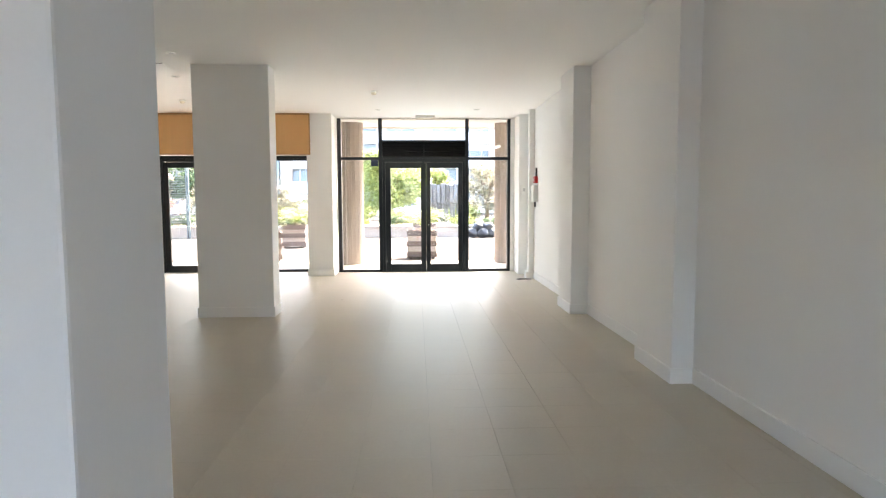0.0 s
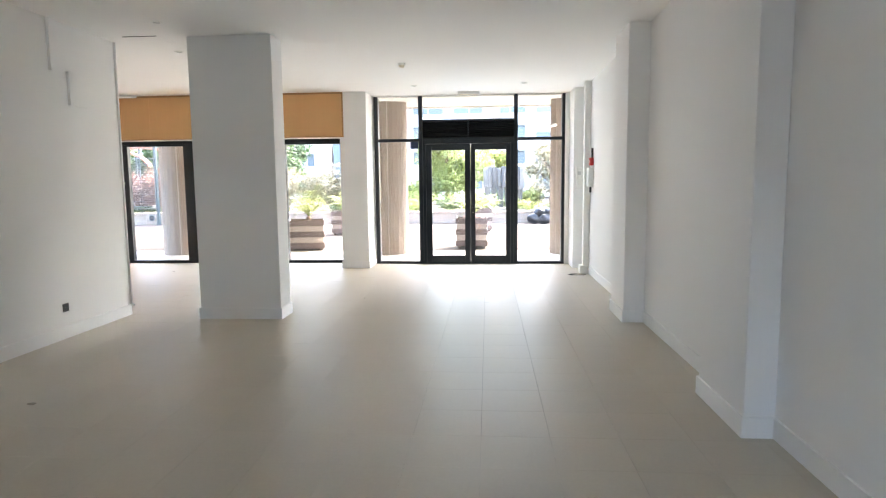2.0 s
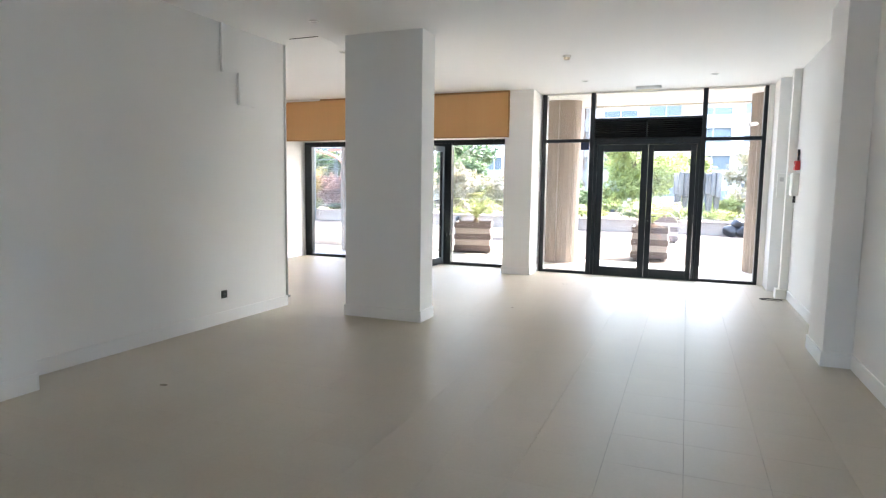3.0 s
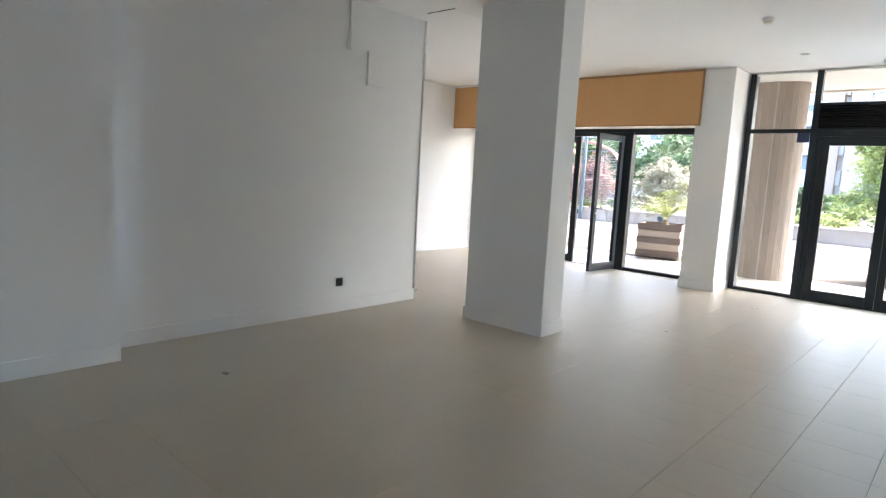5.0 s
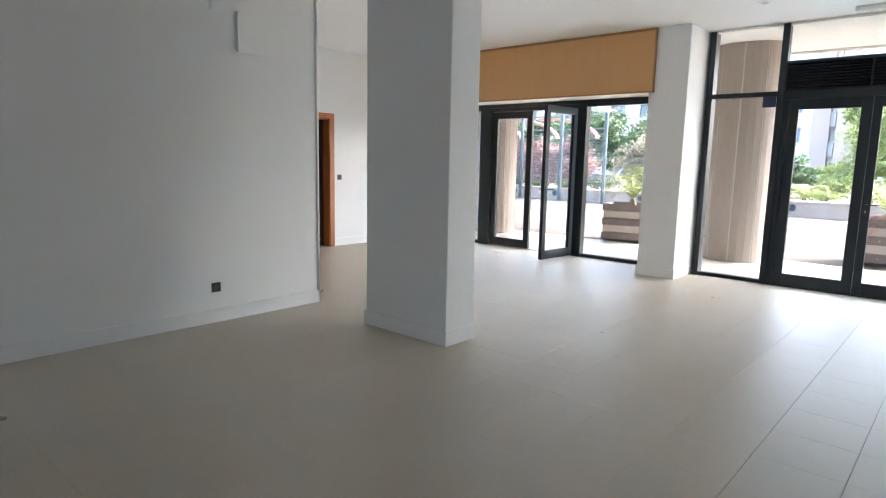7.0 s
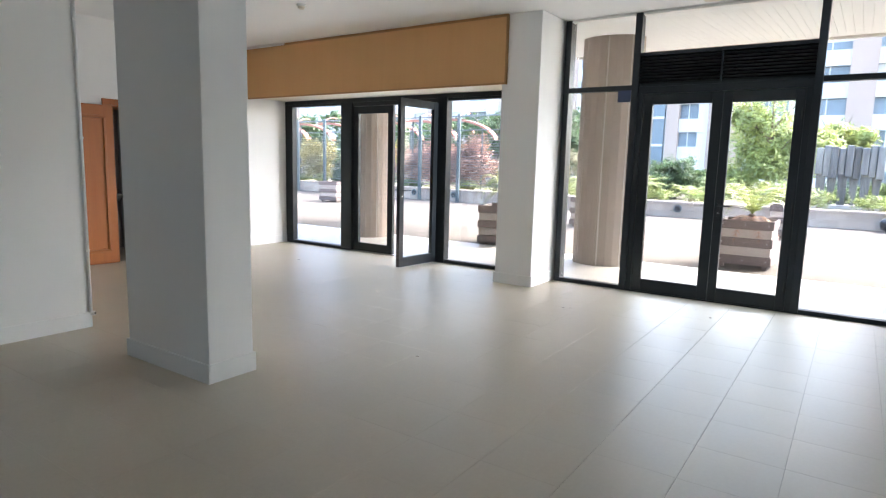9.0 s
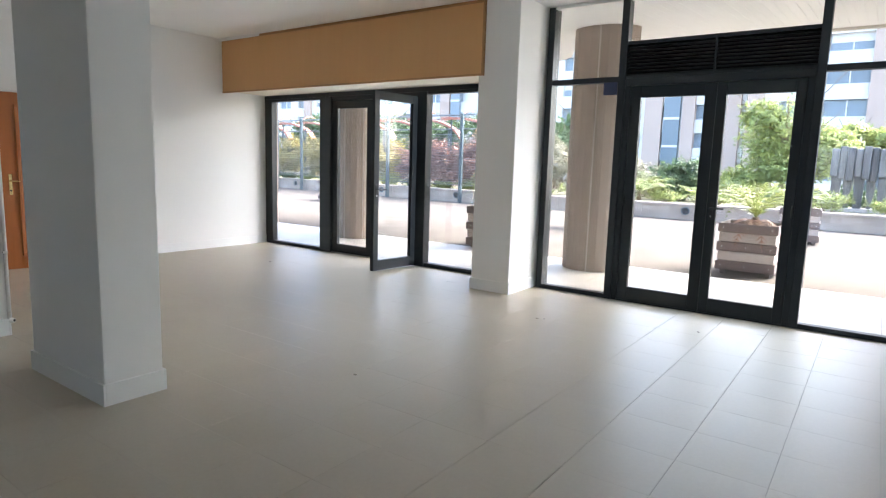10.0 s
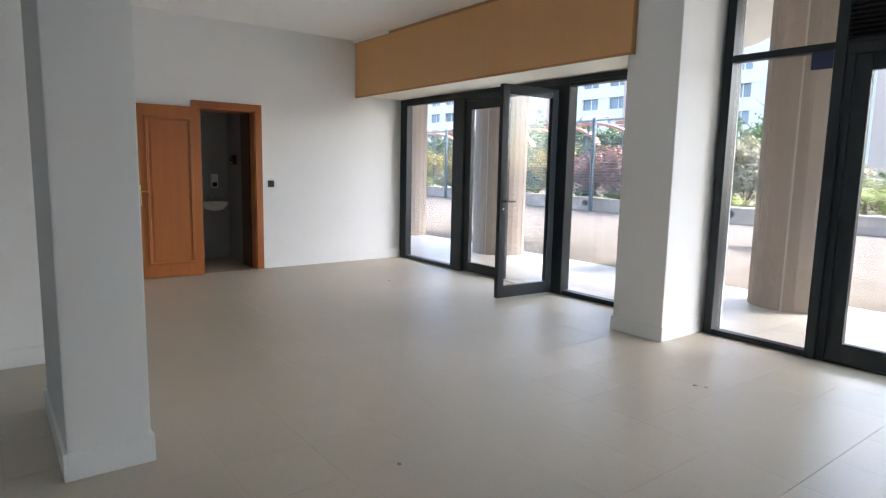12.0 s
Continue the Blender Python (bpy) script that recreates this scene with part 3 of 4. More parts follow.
detector(-0.53, 9.42)
detector(-3.72, 10.3)
vent = thing("emergency_light", (0.29, 12.02, H), "flat white ceiling unit above the entrance", "emergency light")
slab("body", (-0.19, 0.19, -0.06, 0.06, -0.05, -0.001), PLASTIC, vent, bevel=0.008)
slab("diffuser", (-0.17, 0.17, -0.045, 0.045, -0.058, -0.05), CREAM, vent, bevel=0.004)
hatch = thing("ceiling_hatch", (-3.12, 7.6, H), "flush white ceiling access hatch with a dark edge gap", "hatch")
slab("panel", (-0.18, 0.18, 0.006, 0.40, -0.004, -0.001), CEIL, hatch)
slab("gap", (-0.19, 0.19, -0.006, 0.004, -0.006, -0.001), BLACK, hatch)


# ---- dirt on the floor ----
def crumb(x, y, size):
    bm = bmesh.new()
    bmesh.ops.create_icosphere(bm, subdivisions=2, radius=size)
    for v in bm.verts:
        k = 1 + 0.5 * noise.noise(v.co * (1.4 / size) + Vector((x, y, 0)))
        v.co = Vector((v.co.x * k, v.co.y * k * 0.7, max(0, v.co.z * 0.25 * k + size * 0.1)))
    ob = tagged(part("dirt_crumb", bm, DUSTY), label="small dry dirt crumb lying on the tiles", category="debris", group="dirt on the floor")
    ob.location = (x, y, 0.0005)


for x, y, r in ((-2.53, 4.97, 0.028), (-0.78, 11.05, 0.016), (-0.72, 11.08, 0.012), (-1.0, 8.9, 0.014), (-4.9, 11.3, 0.02), (0.5, 11.6, 0.014)):
    crumb(x, y, r)

# ---- outside ----
ground = structure("ground", [(-1500, 1500, -1500, 1500, -0.6, -0.14)], PAVE, "open level ground around the building", "ground")
structure("terrace", [(-120, 80, 12.72, 60, -0.14, -0.03)], PAVE, "worn pinkish-grey paved terrace", "terrace")
pavement = structure("pavement", [(-40, 30, 12.46, 14.75, -0.3, -0.019)], GROUT, "pale polished stone strip under the arcade", "pavement")
bm = bmesh.new()
box(bm, 0.002, 0.598, 0.002, 0.568, -0.019, -0.013)
arcade_tile = mesh("paving_slab", bm, SLAB)
for i in range(26):
    for j in range(4):
        ob = new("paving_slab", arcade_tile)
        ob.parent, ob.location = pavement, (-12.0 + i * 0.6, 12.47 + j * 0.57, 0)

# canopy over the arcade: sloping white slats
canopy = thing("canopy_soffit", (0, 12.5, 3.12), "white slatted soffit over the arcade", "soffit", kind="structure")
LEN, RISE = 3.72, 0.26
tilt = math.degrees(math.atan2(RISE, LEN))
rows = bmesh.new()
box(rows, -30, 20, 0, LEN + 0.02, 0.03, 0.5)
back = part("deck", rows, SOFFIT, canopy)
back.rotation_euler = (radians(tilt), 0, 0)
bm = bmesh.new()
box(bm, 0, 0.098, 0, LEN, 0, 0.03)
slat_mesh = mesh("slat", bm, SOFFIT)
for i in range(200):
    ob = new("slat", slat_mesh)
    ob.parent = canopy
    ob.location, ob.rotation_euler = (-14 + i * 0.1, 0, 0), (radians(tilt), 0, 0)
for x0, x1 in ((-30, -9.6), (-2.9, 20)):
    slab("fascia", (x0, x1, LEN + 0.03, LEN + 0.12, RISE - 0.03, RISE + 0.9), FACADE, canopy)
bm = bmesh.new()
cyl(bm, (-6.24, 2.65, 0.006), (-6.24, 2.65, 0.34), 3.48, n=72)
bay = part("round_bay", bm, SOFFIT, canopy, "rounded white plaster bay of the canopy")
bay.rotation_euler = (radians(tilt), 0, 0)


def arcade_column(x, y, group="arcade columns"):
    ob = thing("arcade_column", (x, y, -0.015), "fluted brown aggregate concrete column of the arcade", "column", group=group, rz=9)
    n, r, h = 8, 0.43, 3.55
    for i in range(n):
        bm = bmesh.new()
        a0, a1 = 2 * math.pi * i / n + 0.025, 2 * math.pi * (i + 1) / n - 0.025
        pts = [(r * math.cos(a0 + (a1 - a0) * k / 3), r * math.sin(a0 + (a1 - a0) * k / 3)) for k in range(4)]
        pts += [((r - 0.08) * math.cos(a1), (r - 0.08) * math.sin(a1)), ((r - 0.08) * math.cos(a0), (r - 0.08) * math.sin(a0))]
        lo = [bm.verts.new((px, py, 0)) for px, py in pts]
        hi = [bm.verts.new((px, py, h)) for px, py in pts]
        bm.faces.new(lo[::-1])
        bm.faces.new(hi)
        for k in range(6):
            bm.faces.new((lo[k], lo[(k + 1) % 6], hi[(k + 1) % 6], hi[k]))
        part("flute", bm, CONCRETE, ob)
    bm = bmesh.new()
    cyl(bm, (0, 0, 0), (0, 0, h), r - 0.006, n=48)
    part("core", bm, CONC_LIGHT, ob)
    return ob


col_a = arcade_column(-1.55, 14.28)
for x, y in ((-6.24, 14.3), (-9.35, 14.5), (2.38, 14.28), (-13.6, 14.4)):
    copy_thing(col_a, pose(x, y, -0.015, 0, 0, 9 + 13 * x))


cctv = thing("security_camera", (2.02, 13.97, 2.68), "small white security camera on the arcade column", "camera")
bm = bmesh.new()
cyl(bm, (0, 0, 0), (-0.12, -0.1, -0.03), 0.035, n=14)
part("housing", bm, PLASTIC, cctv)
bm = bmesh.new()
cyl(bm, (0.0, 0.0, 0.0), (0.05, 0.05, 0.0), 0.015, n=10)
part("bracket", bm, PLASTIC, cctv)


# planters
def planter(x, y, rz, label, w=0.75, h=0.72):
    ob = thing("planter", (x, y, -0.03), label, "planter", group="wooden planters", rz=rz)
    g = w / 2
    rows = 5
    bh = (h - 0.06) / rows
    for i in range(rows):
        z0 = 0.06 + i * bh
        mat = PLANK_DARK if i % 2 == 0 else PLANK_PALE
        o = 0.0 if i % 2 == 0 else 0.02
        for d in ((-g + o, g - o, -g + o, -g + o + 0.025), (-g + o, g - o, g - o - 0.025, g - o), (-g + o, -g + o + 0.025, -g + o + 0.026, g - o - 0.026), (g - o - 0.025, g - o, -g + o + 0.026, g - o - 0.026)):
            bd = slab("board", (*d, z0 + 0.004, z0 + bh - 0.004), mat, ob, bevel=0.003)
        if i % 2 == 0:
            for sx in (-0.9, 0, 0.9):
                bm = bmesh.new()
                cyl(bm, (sx * g * 0.9, -g - 0.004, z0 + bh / 2), (sx * g * 0.9, -g + 0.001, z0 + bh / 2), 0.009, n=8)
                part("bolt", bm, STEEL, ob)
    for sx in (-1, 1):
        for sy in (-1, 1):
            slab("leg", (sx * (g - 0.09) - 0.03, sx * (g - 0.09) + 0.03, sy * (g - 0.09) - 0.03, sy * (g - 0.09) + 0.03, 0, 0.62), PLANK_DARK, ob)
    slab("soil", (-g + 0.05, g - 0.05, -g + 0.05, g - 0.05, 0.5, h - 0.07), SOIL, ob)
    return ob


def frond(bm, base, heading, length, lift, width=0.12, droop=1.0):
    """One arching feather leaf: a midrib with paired leaflets."""
    steps = 14
    dirv = Vector((math.cos(heading), math.sin(heading), 0))
    side = Vector((-dirv.y, dirv.x, 0))
    pts = []
    for i in range(steps + 1):
        u = i / steps
        pts.append(base + dirv * (length * u * (1 - 0.15 * u)) + Vector((0, 0, lift * u - droop * lift * 0.9 * u * u)))
    for i in range(1, steps):
        u = i / steps
        w = width * math.sin(math.pi * min(1, 0.12 + 0.9 * u)) * 1.6
        p, d = pts[i], (pts[i + 1] - pts[i - 1]).normalized()
        for sgn in (-1, 1):
            tip = p + side * sgn * w + d * w * 0.75 - Vector((0, 0, 0.25 * w))
            k2 = 0.010 + 0.05 * width
            a, b = bm.verts.new(p - d * k2), bm.verts.new(p + d * k2)
            c = bm.verts.new(tip)
            bm.faces.new((a, b, c))
    for i in range(steps):
        p, q = pts[i], pts[i + 1]
        k = 0.008 * (1 - i / steps) + 0.002
        vs = [bm.verts.new(p - side * k), bm.verts.new(p + side * k), bm.verts.new(q + side * k * 0.8), bm.verts.new(q - side * k * 0.8)]
        bm.faces.new(vs)


def palm(x, y, z, label, n=16, length=0.62, lift=0.5, trunk=0.14, group="potted palms", leaf=None, dead=0, leaflet=0.0):
    ob = thing("palm", (x, y, z), label, "palm", group=group)
    bm = bmesh.new()
    lathe(bm, [(0.05, -0.05), (0.075, 0.02), (0.06, trunk * 0.6), (0.045, trunk)], 10)
    part("trunk", bm, BARK, ob)
    for i in range(n):
        bm = bmesh.new()
        k = random.uniform(0.75, 1.15)
        frond(bm, Vector((0, 0, trunk - 0.01)), i * 2.399 + random.uniform(-0.2, 0.2), length * k, lift * random.uniform(0.5, 1.5), leaflet or 0.05 + 0.14 * length, random.uniform(0.65, 1.2))
        part("frond", bm, leaf or PALM, ob)
    for i in range(dead):
        bm = bmesh.new()
        frond(bm, Vector((0, 0, trunk * 0.5)), 3.6 + i * 0.75, length * 0.62, lift * 0.35, 0.10, 2.2)
        part("dry_frond", bm, LEAF_RED, ob, "withered brown frond")
    return ob


planter(0.24, 15.62, 0, "square planter of alternating dark and pale boards")
palm(0.27, 15.62, 0.63, "low green palm in the boarded planter", n=20, length=0.9, lift=1.05, dead=4, leaflet=0.11)
planter(-3.66, 15.14, 14, "square planter of dark and pale boards by the shopfront", w=0.84)
palm(-3.6, 15.12, 0.63, "green palm in the planter by the shopfront", n=18, length=0.75, lift=1.4, leaflet=0.1)
planter(-3.78, 19.6, 3, "boarded planter further out on the terrace")
palm(-3.74, 19.6, 0.63, "tall green palm in the further planter", n=18, length=0.75, lift=1.0)
planter(-13.65, 20.9, 8, "boarded planter far out on the terrace")
planter(0.36, 20.7, 4, "boarded planter standing out on the open terrace")
palm(0.36, 20.7, 0.63, "low green palm in the planter on the open terrace", n=16, length=0.6, lift=0.8, leaflet=0.11)


# low stone wall around the terrace, in coursed blocks
def stone_wall(name, p, q, label):
    p, q = Vector((*p, 0)), Vector((*q, 0))
    run = (q - p).length
    ob = thing(name, (p.x, p.y, -0.03), label, "garden wall", rz=math.degrees(math.atan2(q.y - p.y, q.x - p.x)), kind="structure")
    slab("core", (0, run, 0.02, 0.3, -0.2, 0.42), GROUT, ob)
    for row in range(2):
        x = -0.3 * row
        while x < run:
            w = random.uniform(0.55, 1.05)
            a, b = max(0, x), min(run, x + w)
            if b - a > 0.05:
                slab("stone", (a + 0.006, b - 0.006, random.uniform(0.0, 0.012), 0.1, row * 0.2 + 0.004, row * 0.2 + 0.196), STONEWALL, ob)
            x += w
    x = 0
    while x < run:
        slab("coping", (x + 0.004, min(run, x + 1.2) - 0.004, -0.03, 0.34, 0.4, 0.47), STONEWALL, ob, bevel=0.008)
        x += 1.2
    return ob


stone_wall("garden_wall_1", (-9.6, 24.4), (9, 24.4), "low pale stone terrace wall with coping")
stone_wall("garden_wall_2", (-34, 26.3), (-9.62, 24.4), "low pale stone terrace wall under the fence")
for x, y in ((-2.85, 24.4), (-7.5, 24.4), (-10.98, 24.5), (-12.95, 24.65), (-14.9, 24.8), (-17.0, 24.97), (-20.7, 25.26), (-24.4, 25.54)):
    ob = thing("wall_lamp", (x, y, 0.24), "round dark bulkhead lamp in the terrace wall", "wall lamp", group="terrace wall lamps")
    bm = bmesh.new()
    cyl(bm, (0, -0.03, 0), (0, 0.02, 0), 0.12, n=24)
    part("housing", bm, FENCE, ob)
    bm = bmesh.new()
    cyl(bm, (0, -0.045, 0), (0, -0.03, 0), 0.08, 0.09, n=24)
    part("lens", bm, BLACK, ob)
structure("planting_bed", [(-9.6, 9, 24.72, 29, -0.2, 0.36), (-14, -9.6, 25.1, 29, -0.2, 0.36), (-22, -14, 25.72, 29, -0.2, 0.36), (-34, -22, 26.65, 29, -0.2, 0.36)], GRASSY, "raised planting bed behind the terrace wall", "planting bed")

# fence: evenly spaced posts, thin wire rails, two pale top beams
def fence_line(x):
    return 24.33 + (-9.6 - x) * 0.078


fence = thing("fence", (0, 0, 0), "tall grey-green steel fence with thin horizontal rails", "fence")
STEP = 1.87
posts = [(-8.83 - STEP * i, fence_line(-8.83 - STEP * i)) for i in range(14)]
for x, y in posts:
    bm = bmesh.new()
    box(bm, x - 0.055, x - 0.02, y - 0.14, y - 0.04, -0.03, 3.2, bevel=0.004)
    box(bm, x + 0.02, x + 0.055, y - 0.14, y - 0.04, -0.03, 3.2, bevel=0.004)
    for z in (0.2, 1.2, 2.2, 3.1):
        box(bm, x - 0.02, x + 0.02, y - 0.12, y - 0.06, z, z + 0.06)
    part("post", bm, FENCE, fence)
    bm = bmesh.new()
    arm = [(x + 0.0, y - 0.09, 3.05), (x - 0.03, y + 0.12, 3.22), (x - 0.05, y + 0.4, 3.3), (x - 0.08, y + 0.75, 3.28)]
    for p, q in zip(arm, arm[1:]):
        cyl(bm, p, q, 0.03, n=8)
    part("bracket", bm, PINK, fence, "curved salmon bracket")
for k in range(20):
    z = 0.62 + k * 0.095
    bm = bmesh.new()
    for (xa, ya), (xb, yb) in zip(posts, posts[1:]):
        cyl(bm, (xa, ya - 0.03, z), (xb, yb - 0.03, z), 0.013, n=5, cap=False)
    part("rail", bm, RAIL, fence)
for z, r in ((2.62, 0.022), (3.12, 0.03)):
    bm = bmesh.new()
    for (xa, ya), (xb, yb) in zip(posts, posts[1:]):
        cyl(bm, (xa, ya - 0.03, z), (xb, yb - 0.03, z), r, n=6, cap=False)
    part("top_beam", bm, RAIL, fence)

# salmon vaults of the pergola behind the fence
for i in range(8):
    x = -11.5 - i * STEP
    ob = thing("pergola_vault", (x, fence_line(x) + 1.6, 2.25), "curved salmon-painted pergola vault", "pergola", group="pergola vaults")
    bm = bmesh.new()
    ring = []
    for k in range(15):
        a = radians(12 + 88 * k / 14)
        c, h = 2.3 * math.cos(a) - 0.9, 0.95 * math.sin(a)
        ring.append([bm.verts.new((c, yy, h - d)) for d, yy in ((0.0, -0.16), (0.0, 0.16), (0.09, 0.16), (0.09, -0.16))])
    for a, b in zip(ring, ring[1:]):
        for k in range(4):
            bm.faces.new((a[k], a[(k + 1) % 4], b[(k + 1) % 4], b[k]))
    bm.faces.new(ring[0][::-1])
    bm.faces.new(ring[-1])
    part("vault", bm, PINK, ob)
    for sx, top in ((-0.9, 0.87), (0.75, 0.6)):
        bm = bmesh.new()
        cyl(bm, (sx, 0, -2.0), (sx, 0, top), 0.035, n=8)
        part("post", bm, FENCE, ob)


# foliage
def leaves(bm, c, rad, n, size, seed):
    """Small leaf blades through a lumpy ellipsoid, thicker towards its skin."""
    rnd = random.Random(seed)
    c, rad = Vector(c), Vector(rad)
    off = Vector((seed * 3.1, seed * 1.7, 0))
    done = 0
    while done < n:
        d = Vector((rnd.gauss(0, 1), rnd.gauss(0, 1), rnd.gauss(0, 1))).normalized()
        lump = 0.72 + 0.62 * noise.noise(d * 1.9 + off) + 0.35 * noise.noise(d * 4.3 + off)
        r = lump * (0.45 + 0.55 * rnd.random() ** 0.5)
        p = c + Vector((d.x * rad.x, d.y * rad.y, d.z * rad.z)) * r
        if noise.noise(p * (1.6 / max(rad)) * 2.2 + off) < -0.28:
            done += 0.3
            continue
        u = Vector((rnd.gauss(0, 1), rnd.gauss(0, 1), rnd.gauss(0, 0.7))).normalized()
        v = u.cross(d + Vector((0.01, 0.3, 0.5))).normalized()
        k = size * rnd.uniform(0.6, 1.4)
        bm.faces.new([bm.verts.new(q) for q in (p - u * k, p + v * k * 0.45, p + u * k, p - v * k * 0.45)])
        done += 1


def shrub(name, at, rad, mat, label, seed, n=1500, size=0.06, group=""):
    ob = thing(name, at, label, "shrub", group=group)
    bm = bmesh.new()
    rnd = random.Random(seed)
    for k in range(7):
        a = rnd.uniform(0, 6.28)
        cyl(bm, (0, 0, -0.1), (math.cos(a) * rad[0] * 0.6, math.sin(a) * rad[1] * 0.6, rad[2] * rnd.uniform(0.8, 1.5)), 0.02, 0.006, n=5, cap=False)
    part("stems", bm, BARK, ob)
    bm = bmesh.new()
    leaves(bm, (0, 0, rad[2] * 0.95), rad, n, size, seed)
    part("crown", bm, mat, ob)
    return ob


def tree(at, height, rad, mat, label, seed, n=7000, size=0.1):
    ob = thing("tree", at, label, "tree")
    rnd = random.Random(seed)
    bm = bmesh.new()
    top = max(1.0, height - rad[2] * 0.9)
    cyl(bm, (0, 0, -0.2), (0.05, 0, top * 0.6), 0.13, 0.10, n=10, cap=False)
    cyl(bm, (0.05, 0, top * 0.6), (0.0, 0.05, height * 0.85), 0.10, 0.03, n=10, cap=False)
    part("trunk", bm, BARK, ob)
    bm = bmesh.new()
    for k in range(11):
        a, z0 = k * 2.4, top * rnd.uniform(0.5, 1.1)
        cyl(bm, (0.03, 0, z0), (math.cos(a) * rad[0] * 0.75, math.sin(a) * rad[1] * 0.75, z0 + rad[2] * rnd.uniform(0.4, 1.0)), 0.045, 0.01, n=6, cap=False)
    part("limbs", bm, BARK, ob)
    bm = bmesh.new()
    cz = height - rad[2]
    leaves(bm, (0, 0, cz), (rad[0] * 0.8, rad[1] * 0.8, rad[2] * 0.9), n // 3, size, seed)
    for k in range(9):
        a = k * 2.399
        leaves(bm, (math.cos(a) * rad[0] * 0.62, math.sin(a) * rad[1] * 0.62, cz + rad[2] * rnd.uniform(-0.75, 0.6)), (rad[0] * 0.42, rad[1] * 0.42, rad[2] * 0.36), n * 2 // 27, size, seed + k + 1)
    part("crown", bm, mat, ob)
    return ob


tree((-1.5, 33.0, -0.03), 4.9, (2.5, 2.3, 2.25), LEAF, "broad bright green tree behind the terrace wall", 11, n=26000, size=0.075)
tree((3.6, 30.0, 0.3), 3.3, (1.5, 1.5, 1.4), LEAF_DRY, "olive-brown tree beside the sculpture", 12, n=5000, size=0.08)
tree((0.6, 36.0, -0.03), 3.8, (1.6, 1.6, 1.4), LEAF, "green tree behind the sculpture", 13, n=5000)
for i, (x, y, r, h, mt, nm) in enumerate((
        (-8.6, 27.4, 1.6, 1.25, LEAF_DRY, "olive-brown leggy shrub in the bed"), (-6.2, 27.8, 1.5, 1.0, LEAF_DRY, "olive-brown leggy shrub in the bed"), (-3.9, 27.9, 1.3, 0.8, LEAF_DARK, "dark green shrub in the bed"),
        (-11.3, 26.2, 1.3, 1.15, LEAF_RED, "russet shrub behind the fence"), (-12.9, 26.4, 1.3, 1.2, LEAF_RED, "russet shrub behind the fence"), (-14.5, 26.6, 1.1, 1.05, LEAF_RED, "russet shrub behind the fence"),
        (-16.2, 26.6, 1.1, 1.15, LEAF_YELLOW, "yellowing shrub behind the fence"), (-18.4, 26.9, 1.2, 0.9, LEAF_DARK, "dark green shrub behind the fence"), (-20.6, 26.9, 1.4, 1.2, LEAF_YELLOW, "yellowing shrub behind the fence"),
        (-23.2, 27.1, 1.5, 1.25, LEAF_YELLOW, "yellowing shrub behind the fence"), (-26.5, 27.4, 1.6, 1.2, LEAF_YELLOW, "yellowing shrub behind the fence"))):
    shrub("shrub", (x, y, 0.36), (r, 1.1, h), mt, nm, 20 + i, n=9500, size=0.055, group="shrubs behind the terrace wall")
for i in range(22):
    x = -27 + i * 1.45
    y = 25.2 + max(0, -9.6 - x) * 0.078 + 0.25
    shrub("hedge_plant", (x, y, 0.36), (0.8, 0.4, random.uniform(0.18, 0.34)), LEAF if i % 3 else LEAF_DARK, "low green hedge plant in the bed", 60 + i, n=1400, size=0.035, group="low hedge plants")
for i, (x, y, r, h, mt) in enumerate(((-5.4, 29.6, 1.4, 0.7, LEAF_DRY), (-3.0, 30.2, 1.2, 0.55, LEAF), (-0.8, 29.8, 1.1, 0.45, LEAF), (0.9, 30.4, 1.0, 0.5, LEAF_DARK), (2.4, 29.2, 1.0, 0.6, LEAF), (4.6, 28.4, 1.2, 1.0, LEAF_DRY), (6.3, 28.0, 1.2, 0.8, LEAF))):
    shrub("shrub", (x, y, 0.2), (r, 0.8, h), mt, "loose leafy shrub beyond the terrace wall", 130 + i, n=4500, size=0.05, group="shrubs beyond the wall")
palm(-4.6, 25.6, 0.36, "spreading yellow-green palm in the bed", n=26, length=1.3, lift=1.1, trunk=0.35, group="palms in the bed", leaf=PALM)
palm(-2.9, 26.2, 0.36, "small yellow-green palm in the bed", n=20, length=0.8, lift=0.8, trunk=0.2, group="palms in the bed")
for i in range(8):
    x = -48 + i * 4.6
    tree((x, 44 + 3 * (i % 3), -0.03), 5.4 + (i % 2) * 0.7, (3.0, 2.6, 2.3), LEAF_DARK, "dark green tree in the distance", 90 + i, n=3000, size=0.2)

for i, (x, h) in enumerate(((-12.4, 4.3), (-16.0, 4.8), (-20.5, 4.4), (-25.0, 4.9))):
    tree((x, 36.5, -0.03), h, (2.4, 1.6, 1.7), LEAF_DARK, "dark green tree behind the pergola", 150 + i, n=6000, size=0.11)

